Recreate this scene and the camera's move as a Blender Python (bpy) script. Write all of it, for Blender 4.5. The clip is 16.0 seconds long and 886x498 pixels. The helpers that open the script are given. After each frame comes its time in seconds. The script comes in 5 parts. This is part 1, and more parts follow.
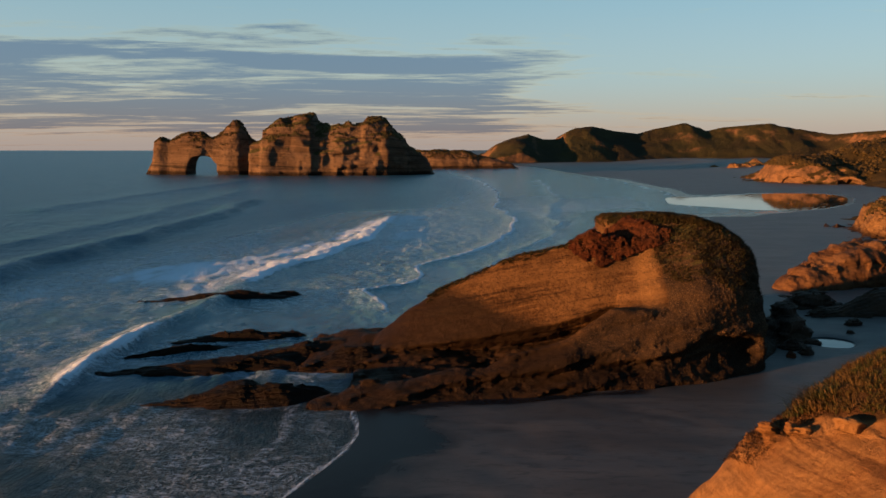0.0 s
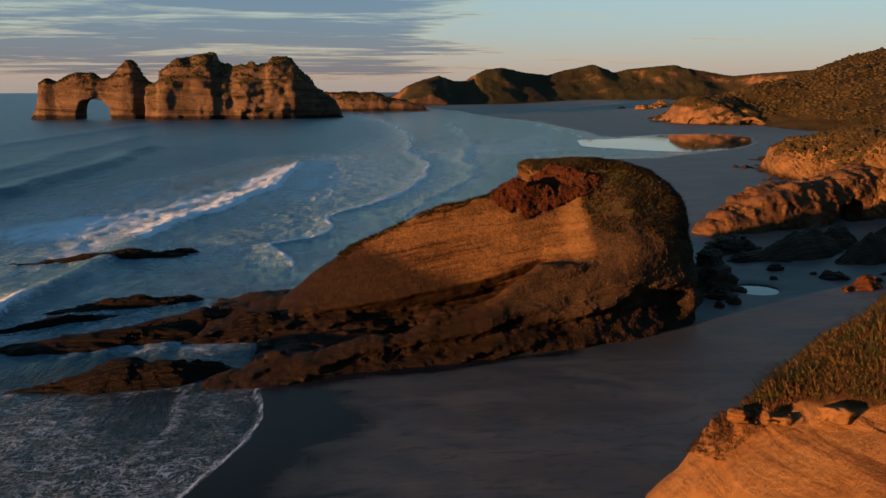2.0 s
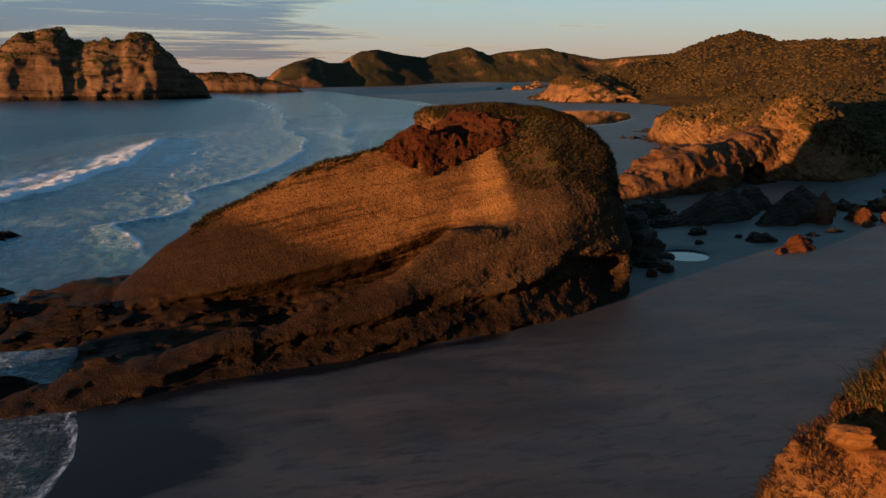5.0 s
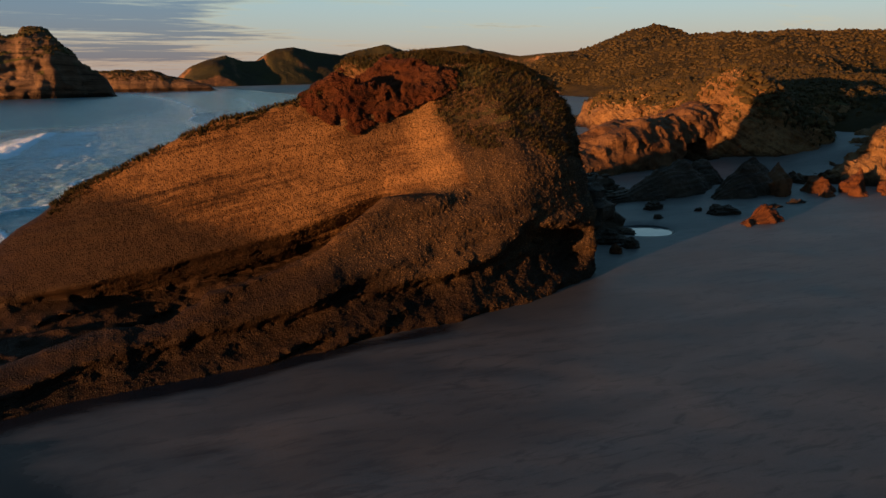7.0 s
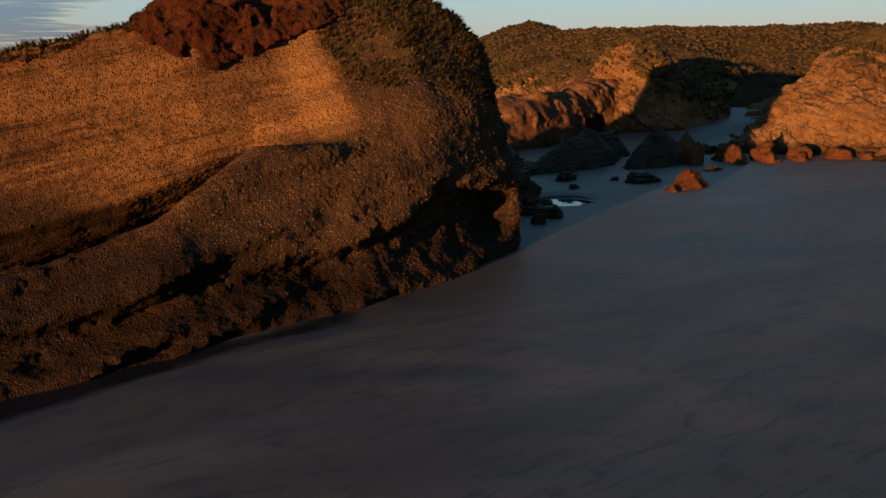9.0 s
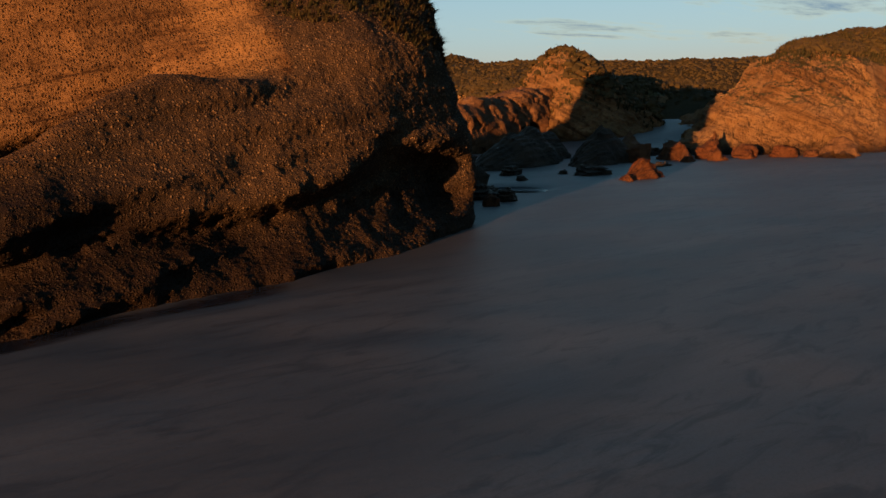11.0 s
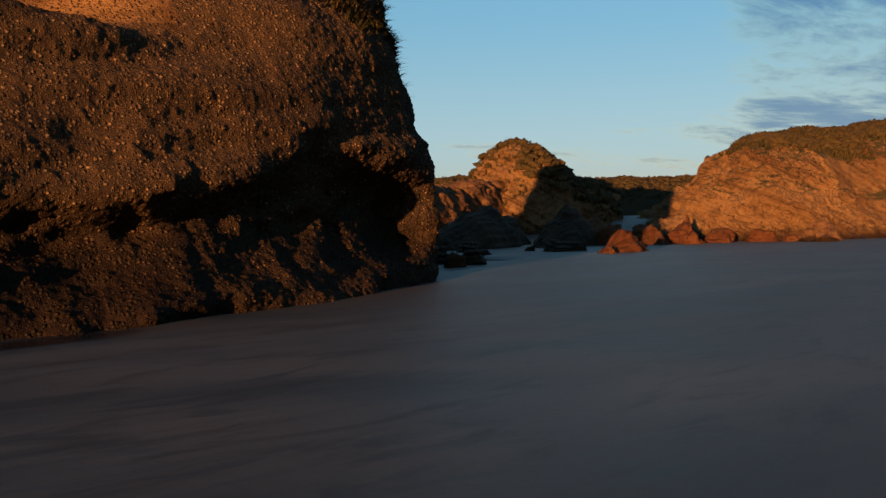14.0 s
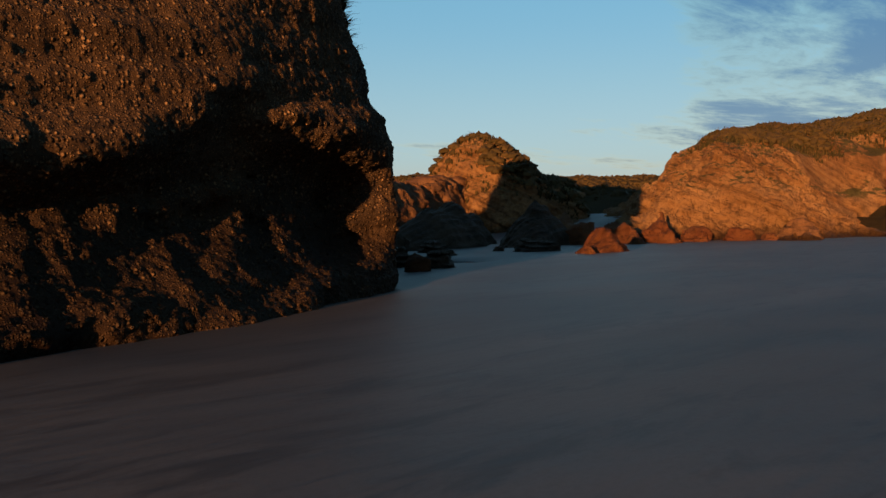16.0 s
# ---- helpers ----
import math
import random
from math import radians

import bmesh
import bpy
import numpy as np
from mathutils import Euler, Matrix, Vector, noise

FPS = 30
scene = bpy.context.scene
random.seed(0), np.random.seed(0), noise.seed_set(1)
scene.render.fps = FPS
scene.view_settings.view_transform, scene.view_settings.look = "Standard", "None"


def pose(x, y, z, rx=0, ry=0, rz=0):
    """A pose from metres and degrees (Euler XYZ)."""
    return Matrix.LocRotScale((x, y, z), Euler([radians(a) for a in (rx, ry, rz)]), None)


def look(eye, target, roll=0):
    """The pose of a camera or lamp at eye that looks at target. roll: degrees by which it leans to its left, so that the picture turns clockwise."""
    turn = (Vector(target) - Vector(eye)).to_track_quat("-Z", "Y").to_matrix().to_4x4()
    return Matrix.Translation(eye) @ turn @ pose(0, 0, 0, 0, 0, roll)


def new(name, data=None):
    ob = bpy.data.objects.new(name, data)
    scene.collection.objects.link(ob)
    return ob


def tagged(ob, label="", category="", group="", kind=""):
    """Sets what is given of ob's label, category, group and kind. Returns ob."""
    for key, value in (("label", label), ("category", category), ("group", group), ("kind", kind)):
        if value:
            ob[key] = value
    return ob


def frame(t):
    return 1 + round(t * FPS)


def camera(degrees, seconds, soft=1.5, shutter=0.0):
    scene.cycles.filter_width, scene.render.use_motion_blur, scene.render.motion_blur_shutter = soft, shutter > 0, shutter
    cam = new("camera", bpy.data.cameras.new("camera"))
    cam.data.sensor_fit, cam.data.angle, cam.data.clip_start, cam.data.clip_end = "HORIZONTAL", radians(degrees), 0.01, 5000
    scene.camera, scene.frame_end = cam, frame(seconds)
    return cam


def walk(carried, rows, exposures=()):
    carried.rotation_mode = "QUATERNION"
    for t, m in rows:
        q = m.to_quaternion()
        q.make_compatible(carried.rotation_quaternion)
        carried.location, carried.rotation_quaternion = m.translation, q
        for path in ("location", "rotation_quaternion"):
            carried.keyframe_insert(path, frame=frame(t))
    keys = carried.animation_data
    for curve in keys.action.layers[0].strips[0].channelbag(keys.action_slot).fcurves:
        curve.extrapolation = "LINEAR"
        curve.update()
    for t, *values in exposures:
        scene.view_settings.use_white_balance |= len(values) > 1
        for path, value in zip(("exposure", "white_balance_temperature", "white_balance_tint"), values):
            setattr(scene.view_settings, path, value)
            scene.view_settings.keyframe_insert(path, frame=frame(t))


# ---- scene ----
cam = camera(60.4, 16.0)
PATH = [
    (0, (-4.085, -11.982, 23.85), (-4.087, -10.0, 23.584), -0.0),
    (0.5, (-4.015, -10.208, 23.78), (-4.003, -8.227, 23.503), -0.0),
    (1, (-4.004, -8.405, 23.772), (-3.94, -6.433, 23.449), -0.1),
    (1.5, (-4.061, -6.608, 23.783), (-3.9, -4.65, 23.411), -0.0),
    (2, (-3.989, -4.429, 23.691), (-3.765, -2.485, 23.279), -0.1),
    (2.5, (-3.909, -2.256, 23.485), (-3.666, -0.322, 23.041), -0.1),
    (3, (-3.737, 0.072, 22.923), (-3.477, 2.003, 22.472), -0.1),
    (3.5, (-3.562, 2.386, 22.11), (-3.255, 4.31, 21.659), -0.1),
    (4, (-3.347, 4.854, 21.074), (-2.954, 6.763, 20.623), -0.0),
    (6.5, (-1.17, 17.637, 15.818), (-0.505, 19.469, 15.371), -0.4),
    (7, (-0.463, 20.224, 14.786), (0.255, 22.036, 14.337), -0.5),
    (7.5, (0.357, 22.794, 13.758), (1.136, 24.58, 13.309), -0.6),
    (8, (1.211, 25.352, 12.748), (2.056, 27.108, 12.298), -0.6),
    (8.5, (2.087, 27.796, 11.661), (3.006, 29.515, 11.213), -0.7),
    (9, (2.884, 29.95, 10.609), (3.873, 31.629, 10.16), -0.8),
    (9.5, (3.563, 31.783, 9.543), (4.607, 33.429, 9.092), -0.8),
    (12, (6.495, 38.048, 4.073), (7.712, 39.615, 3.822), -0.6),
    (12.5, (7.405, 39.47, 3.163), (8.642, 41.03, 2.97), -0.5),
    (13, (8.418, 40.835, 2.55), (9.668, 42.391, 2.416), -0.5),
    (13.5, (9.555, 42.371, 2.285), (10.822, 43.917, 2.21), -0.4),
    (14, (10.691, 43.908, 2.222), (11.994, 45.425, 2.17), -0.5),
    (14.5, (11.719, 45.212, 2.198), (13.075, 46.682, 2.144), -0.5),
    (15, (12.713, 46.409, 2.182), (14.087, 47.862, 2.127), -0.5),
    (15.5, (13.575, 47.459, 2.142), (14.96, 48.901, 2.087), -0.5),
    (16, (14.405, 48.362, 2.128), (15.789, 49.805, 2.073), -0.5),
]
walk(cam, [(t, look(e, g, r)) for t, e, g, r in PATH], exposures=[(0, 1.95)])

SUN_AZ = math.atan2(-0.425, -0.905)      # towards the sun, from the west over the sea
SUN_EL = radians(2.7)

# ---- world: clear dusk sky with streaks of cloud ----
world = bpy.data.worlds.new("sky")
scene.world = world
world.use_nodes = True


class Nodes:
    """Small help to wire node trees."""

    def __init__(self, tree):
        self.t = tree

    def add(self, kind, operation="", feature="", attribute_name=""):
        n = self.t.nodes.new(kind)
        if operation:
            n.operation = operation
        if feature:
            n.feature = feature
        if attribute_name:
            n.attribute_name = attribute_name
        return n

    def put(self, sock, v):
        if isinstance(v, bpy.types.NodeSocket):
            self.t.links.new(v, sock)
        elif v is not None:
            sock.default_value = v

    def math(self, op, a, b=None, c=None, clamp=False):
        n = self.add("ShaderNodeMath", operation=op)
        n.use_clamp = clamp
        for i, v in enumerate((a, b, c)):
            self.put(n.inputs[i], v)
        return n.outputs[0]

    def mix(self, f, a, b, blend="MIX"):
        n = self.add("ShaderNodeMix")
        n.data_type, n.blend_type = "RGBA", blend
        self.put(n.inputs[0], f)
        self.put(n.inputs[6], a if isinstance(a, bpy.types.NodeSocket) else (*a, 1))
        self.put(n.inputs[7], b if isinstance(b, bpy.types.NodeSocket) else (*b, 1))
        return n.outputs[2]

    def ramp(self, v, lo, hi, a=0.0, b=1.0, smooth=True):
        n = self.add("ShaderNodeMapRange")
        n.interpolation_type = "SMOOTHSTEP" if smooth else "LINEAR"
        for i, s in enumerate((v, lo, hi, a, b)):
            self.put(n.inputs[i], s)
        return n.outputs[0]

    def scaled(self, vec, s, rot=(0, 0, 0)):
        n = self.add("ShaderNodeMapping")
        self.put(n.inputs["Vector"], vec)
        n.inputs["Scale"].default_value = s if isinstance(s, tuple) else (s, s, s)
        n.inputs["Rotation"].default_value = rot
        return n.outputs[0]

    def noise(self, vec, scale, detail=4, rough=0.55, distort=0.0):
        n = self.add("ShaderNodeTexNoise")
        self.put(n.inputs["Vector"], vec)
        n.inputs["Scale"].default_value = scale
        n.inputs["Detail"].default_value = detail
        n.inputs["Roughness"].default_value = rough
        n.inputs["Distortion"].default_value = distort
        return n.outputs[0]

    def voronoi(self, vec, scale, feature="F1", out="Distance"):
        n = self.add("ShaderNodeTexVoronoi", feature=feature)
        self.put(n.inputs["Vector"], vec)
        n.inputs["Scale"].default_value = scale
        return n.outputs[out]

    def xyz(self, vec):
        n = self.add("ShaderNodeSeparateXYZ")
        self.put(n.inputs[0], vec)
        return n.outputs

    def join(self, x, y, z):
        n = self.add("ShaderNodeCombineXYZ")
        for i, v in enumerate((x, y, z)):
            self.put(n.inputs[i], v)
        return n.outputs[0]

    def bump(self, h, dist, strength=1.0, normal=None):
        n = self.add("ShaderNodeBump")
        n.inputs["Strength"].default_value = strength
        n.inputs["Distance"].default_value = dist
        self.put(n.inputs["Height"], h)
        if normal is not None:
            self.put(n.inputs["Normal"], normal)
        return n.outputs[0]


def build_sky():
    tree = world.node_tree
    tree.nodes.clear()
    N = Nodes(tree)
    sky = N.add("ShaderNodeTexSky")
    sky.sky_type, sky.sun_disc, sky.sun_elevation, sky.sun_rotation = "NISHITA", False, SUN_EL, math.pi / 2 - SUN_AZ
    sky.altitude, sky.air_density, sky.dust_density, sky.ozone_density = 0, 1.0, 0.8, 3.0
    way = N.add("ShaderNodeTexCoord").outputs["Generated"]
    x, y, z = N.xyz(way)
    el = N.math("MAXIMUM", z, 0.0)
    # a flat layer of cloud high above, seen in perspective
    deep = N.math("ADD", el, 0.035)
    flat = N.join(N.math("DIVIDE", x, deep), N.math("DIVIDE", y, deep), 0.0)
    n1 = N.noise(N.scaled(flat, (0.30, 0.58, 1), (0, 0, 0.12)), 1.0, 9, 0.60, 0.7)
    n2 = N.noise(N.scaled(flat, (1.6, 3.4, 1), (0, 0, 0.2)), 1.0, 8, 0.7, 0.4)
    dens = N.math("ADD", N.math("MULTIPLY", n1, 0.72), N.math("MULTIPLY", n2, 0.28))
    # the bank over the sea (north) and a thinner field over the land (east)
    az = N.math("ARCTAN2", x, y)
    sea = N.math("MULTIPLY", N.ramp(az, 0.26, 0.02), N.math("MULTIPLY", N.ramp(el, 0.008, 0.022), N.ramp(el, 0.155, 0.10)))
    land = N.math("MULTIPLY", N.ramp(az, 0.99, 1.13), N.math("MULTIPLY", N.ramp(el, 0.07, 0.13), N.ramp(el, 0.5, 0.3)))
    lift = N.math("ADD", N.math("MULTIPLY", sea, 0.185), N.math("MULTIPLY", land, 0.178))
    cover = N.ramp(N.math("ADD", dens, lift), 0.545, 0.625)
    body = N.ramp(N.math("ADD", dens, lift), 0.57, 0.70)
    tint = N.mix(N.ramp(el, 0.0, 0.20), (1.16, 1.0, 1.30), (0.95, 1.0, 1.0))
    pure = N.mix(1.0, sky.outputs[0], tint, "MULTIPLY")
    glow = N.mix(N.ramp(el, 0.0, 0.10), (1.36, 1.22, 1.17), (1.16, 1.50, 1.52))
    glow = N.mix(N.ramp(el, 0.09, 0.30), glow, (0.60, 1.28, 1.62))
    glow = N.mix(N.ramp(el, 0.30, 0.9), glow, (0.26, 0.62, 0.98))
    sky_col = N.mix(0.62, pure, glow)
    rim = N.mix(1.0, sky_col, (1.18, 1.02, 0.86), "MULTIPLY")
    grey = N.mix(1.0, sky_col, (0.44, 0.49, 0.63), "MULTIPLY")
    cloud = N.mix(body, rim, grey)
    col = N.mix(N.math("MULTIPLY", cover, 0.92), sky_col, cloud)
    bg = N.add("ShaderNodeBackground")
    N.put(bg.inputs[0], col)
    bg.inputs[1].default_value = SKY_STRENGTH
    out = N.add("ShaderNodeOutputWorld")
    tree.links.new(bg.outputs[0], out.inputs[0])


SKY_STRENGTH = 0.10
build_sky()
lamp = bpy.data.lights.new("sun", "SUN")
lamp.energy = 5.0
lamp.angle = radians(0.6)
lamp.color = (1.0, 0.46, 0.155)
sun = new("sun", lamp)
sun.matrix_world = look((0, 0, 0), (-math.cos(SUN_AZ) * math.cos(SUN_EL), -math.sin(SUN_AZ) * math.cos(SUN_EL), -math.sin(SUN_EL)))
tagged(sun, "low warm evening sun over the sea", "sun", kind="structure")


# ---- materials ----
def material(name):
    m = bpy.data.materials.new(name)
    m.use_nodes = True
    N = Nodes(m.node_tree)
    bsdf = m.node_tree.nodes["Principled BSDF"]
    pos = N.add("ShaderNodeNewGeometry").outputs["Position"]
    return m, N, bsdf, pos


def finish(m, N, bsdf, col, rough, normal=None, spec=0.3):
    N.put(bsdf.inputs["Base Color"], col)
    N.put(bsdf.inputs["Roughness"], rough)
    bsdf.inputs["Specular IOR Level"].default_value = spec
    if normal is not None:
        N.put(bsdf.inputs["Normal"], normal)
    return m


def rock_material(name, main, pale, dark, pebble=0.0, strata=0.5, dip=(-0.2, 0.05), size=1.0, tide=0.0, bump=0.12, gloss=0.8, turf=None, seaward_shade=0.0, lens=None, front=None, mottle=0.8, soil=False):
    """Weathered rock: mottling at two scales, thin tilted beds, pits and, if wanted, set pebbles and a dark tidal band
    that can take in painted shade.
    """
    m, N, b, p = material(name)
    x, y, z = N.xyz(p)
    big = N.noise(p, 0.16 / size, 6, 0.62, 0.4)
    fine = N.noise(p, 1.7 / size, 9, 0.72)
    col = N.mix(N.ramp(big, 0.36, 0.64), main, pale)
    col = N.mix(N.ramp(fine, 0.47, 0.68, 0, mottle), col, dark)
    lie = N.math("ADD", z, N.math("ADD", N.math("MULTIPLY", x, dip[0]), N.math("MULTIPLY", y, dip[1])))
    wob = N.math("ADD", lie, N.math("MULTIPLY", big, 0.6 * size))
    beds = N.noise(N.join(N.math("MULTIPLY", x, 0.05 / size), N.math("MULTIPLY", y, 0.05 / size), N.math("MULTIPLY", wob, 1.5 / size)), 1.0, 8, 0.78)
    col = N.mix(N.ramp(beds, 0.49, 0.60, 0, strata), col, pale)
    col = N.mix(N.ramp(beds, 0.47, 0.38, 0, strata), col, dark)
    h = N.math("ADD", N.math("MULTIPLY", fine, 0.5 if pebble else 1.6), N.math("MULTIPLY", beds, strata * (0.7 if pebble else 1.5)))
    if pebble:
        tone = N.voronoi(p, 9.0, out="Color")
        r, g, bl = N.xyz(tone)
        v = N.voronoi(p, 9.0)
        v2 = N.voronoi(p, 21.0)
        r2 = N.xyz(N.voronoi(p, 21.0, out="Color"))[0]
        stone = N.math("MULTIPLY", N.ramp(v, 0.55, 0.20), N.ramp(r, 0.35, 0.75))
        grit = N.math("MULTIPLY", N.ramp(v2, 0.55, 0.15), N.ramp(r2, 0.35, 0.85))
        col = N.mix(N.math("MULTIPLY", stone, pebble), col, N.mix(N.ramp(g, 0.25, 0.65), dark, pale))
        col = N.mix(N.math("MULTIPLY", grit, pebble * 0.7), col, pale)
        cob = N.xyz(N.voronoi(p, 6.5, out="Color"))
        col = N.mix(N.math("MULTIPLY", N.ramp(cob[0], 0.72, 0.95), 0.40), col, pale)
        col = N.mix(N.math("MULTIPLY", N.ramp(cob[1], 0.70, 0.95), 0.42), col, dark)
        h = N.math("ADD", h, N.math("MULTIPLY", N.math("ADD", stone, N.math("MULTIPLY", grit, 0.55)), pebble * 1.3))
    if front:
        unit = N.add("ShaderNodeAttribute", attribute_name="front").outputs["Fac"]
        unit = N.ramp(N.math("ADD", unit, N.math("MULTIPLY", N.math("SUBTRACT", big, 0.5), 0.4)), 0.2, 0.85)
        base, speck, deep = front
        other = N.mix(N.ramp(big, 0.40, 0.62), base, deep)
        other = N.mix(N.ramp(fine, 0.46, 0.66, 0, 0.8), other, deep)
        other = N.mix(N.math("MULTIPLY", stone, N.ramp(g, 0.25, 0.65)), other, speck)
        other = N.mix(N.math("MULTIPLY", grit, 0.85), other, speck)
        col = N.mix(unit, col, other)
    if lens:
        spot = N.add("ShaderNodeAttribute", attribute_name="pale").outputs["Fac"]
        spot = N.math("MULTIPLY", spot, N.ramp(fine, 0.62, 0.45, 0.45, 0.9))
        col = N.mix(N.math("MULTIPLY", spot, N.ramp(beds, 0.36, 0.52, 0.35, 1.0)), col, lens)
    rough = gloss
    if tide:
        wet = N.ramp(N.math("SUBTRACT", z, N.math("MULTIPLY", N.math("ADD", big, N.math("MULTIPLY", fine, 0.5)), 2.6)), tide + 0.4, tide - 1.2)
        # dark tidal rock, plus shade painted over the seaward slab and the foot
        if seaward_shade:
            line = N.math("ADD", N.math("SUBTRACT", z, N.math("MULTIPLY", N.math("ADD", big, N.math("MULTIPLY", fine, 0.8)), 2.6)), N.math("MULTIPLY", x, seaward_shade))
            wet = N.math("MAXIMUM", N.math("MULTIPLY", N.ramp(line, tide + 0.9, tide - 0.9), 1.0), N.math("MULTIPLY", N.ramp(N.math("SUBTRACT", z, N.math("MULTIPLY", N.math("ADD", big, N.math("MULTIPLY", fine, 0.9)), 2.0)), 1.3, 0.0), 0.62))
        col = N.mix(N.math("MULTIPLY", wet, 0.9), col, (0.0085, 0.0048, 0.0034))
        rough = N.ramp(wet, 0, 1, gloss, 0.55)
    if turf:
        low, flat = turf
        nz = N.xyz(N.add("ShaderNodeNewGeometry").outputs["Normal"])[2]
        lies = N.ramp(N.math("ADD", nz, N.math("MULTIPLY", N.math("SUBTRACT", fine, 0.5), 0.7)), flat - 0.06, flat + 0.06)
        lies = N.math("MULTIPLY", lies, N.ramp(N.math("ADD", z, N.math("MULTIPLY", big, 5.0)), low + 1.5, low + 3.5))
        col = N.mix(lies, col, N.mix(N.ramp(big, 0.4, 0.6), (0.030, 0.025, 0.011), (0.046, 0.040, 0.015)))
    if soil:
        earth = N.mix(N.ramp(big, 0.4, 0.6), (0.036, 0.017, 0.0075), (0.026, 0.020, 0.0085))
        col = N.mix(N.add("ShaderNodeAttribute", attribute_name="turf").outputs["Fac"], col, earth)
    return finish(m, N, b, col, rough, N.bump(h, bump, 1.0), 0.05)


# its high tide line also paints the dimness of grazing sun on the slab
M_CONGLOMERATE = rock_material("pebbly_conglomerate", (0.041, 0.0190, 0.0078), (0.086, 0.045, 0.0200), (0.0150, 0.0072, 0.0038), pebble=0.9, strata=1.0, tide=4.6, seaward_shade=0.31, bump=0.13, turf=(11.5, 0.72), lens=(0.112, 0.060, 0.025), front=((0.037, 0.0215, 0.0115), (0.170, 0.102, 0.055), (0.0160, 0.0105, 0.0073)))
M_RED = rock_material("red_soil", (0.030, 0.0078, 0.0036), (0.046, 0.0165, 0.0075), (0.006, 0.0028, 0.002), strata=0.3, bump=0.40, gloss=0.9)
M_REEF = rock_material("dark_reef_rock", (0.0045, 0.0026, 0.0018), (0.0085, 0.0042, 0.0026), (0.002261, 0.00141, 0.0009874), strata=0.6, dip=(-0.1, 0.3), bump=0.25, gloss=0.6)
M_STONE = rock_material("dark_cove_rock", (0.019, 0.0135, 0.0100), (0.034, 0.0235, 0.0165), (0.007, 0.0052, 0.0042), strata=0.6, dip=(-0.1, 0.3), bump=0.15, gloss=0.65)
M_SANDSTONE = rock_material("orange_sandstone", (0.116, 0.052, 0.0185), (0.160, 0.083, 0.035), (0.040, 0.0165, 0.008), mottle=0.45, strata=0.65, dip=(0.06, 0.03), bump=0.20, soil=True)
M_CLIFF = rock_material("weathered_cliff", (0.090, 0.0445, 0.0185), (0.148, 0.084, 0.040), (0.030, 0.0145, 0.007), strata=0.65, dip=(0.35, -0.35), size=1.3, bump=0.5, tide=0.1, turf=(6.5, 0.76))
M_BOULDER = rock_material("brown_boulder", (0.051, 0.02381, 0.01198), (0.07752, 0.04032, 0.02059), (0.01632, 0.008448, 0.005242), strata=0.4, bump=0.18)
M_RUST = rock_material("rust_boulder", (0.045, 0.0155, 0.0068), (0.062, 0.026, 0.012), (0.014, 0.006, 0.0035), strata=0.4, bump=0.18)
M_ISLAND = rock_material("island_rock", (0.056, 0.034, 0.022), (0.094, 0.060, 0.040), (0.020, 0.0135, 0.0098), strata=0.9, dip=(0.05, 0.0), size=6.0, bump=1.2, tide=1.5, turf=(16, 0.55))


def plant_material(name, a, b, c, scale=0.5, bump=0.0):
    """Leaves and stalks: each tuft takes its own tone."""
    m, N, bs, p = material(name)
    r = N.add("ShaderNodeNewGeometry").outputs["Random Per Island"]
    n = N.noise(p, scale, 3)
    col = N.mix(N.ramp(n, 0.38, 0.62), a, b)
    col = N.mix(N.ramp(r, 0.55, 1.0, 0, 0.85), col, c)
    normal = N.bump(N.noise(p, 3.0, 6, 0.75), bump) if bump else None
    return finish(m, N, bs, col, 0.8, normal, 0.06)


M_GRASS = plant_material("coastal_grass", (0.0140, 0.0140, 0.0064), (0.024, 0.0185, 0.0078), (0.046, 0.029, 0.0125))
M_BUSH = plant_material("coastal_scrub", (0.0215, 0.0155, 0.0062), (0.031, 0.0212, 0.0082), (0.035, 0.0228, 0.009), 0.05)
M_FLAX = plant_material("flax_leaves", (0.020, 0.026, 0.0078), (0.046, 0.028, 0.0110), (0.090, 0.050, 0.020), 0.9)
M_DRY = plant_material("dry_grass", (0.045, 0.021, 0.0085), (0.066, 0.030, 0.011), (0.110, 0.058, 0.024), 1.2)


def hill_material(name, size, steep, scrub):
    """Hills: scrub on the gentle ground, bare rock where it is steep."""
    m, N, b, p = material(name)
    g = N.add("ShaderNodeNewGeometry")
    nz = N.xyz(g.outputs["Normal"])[2]
    n = N.noise(p, 0.012 * size, 5, 0.6)
    f = N.noise(p, 0.09 * size, 9, 0.72)
    col = N.mix(N.ramp(n, 0.4, 0.6), *scrub)
    col = N.mix(N.ramp(f, 0.45, 0.7, 0, 0.6), col, (0.018, 0.015, 0.009))
    bare = N.ramp(N.math("ADD", nz, N.math("MULTIPLY", f, 0.35)), steep, steep - 0.14)
    col = N.mix(N.math("MULTIPLY", bare, 0.9), col, N.mix(N.ramp(f, 0.4, 0.6), (0.115, 0.062, 0.034), (0.062, 0.035, 0.021)))
    return finish(m, N, b, col, 0.9, N.bump(f, 3.0 / size), 0.03)


M_HILL = hill_material("far_hill", 1.0, 0.96, ((0.020, 0.0162, 0.0098), (0.027, 0.0240, 0.0110)))
M_SLOPE = hill_material("scrub_and_rock_slope", 2.5, 0.92, ((0.0225, 0.0158, 0.0066), (0.031, 0.0215, 0.0084)))


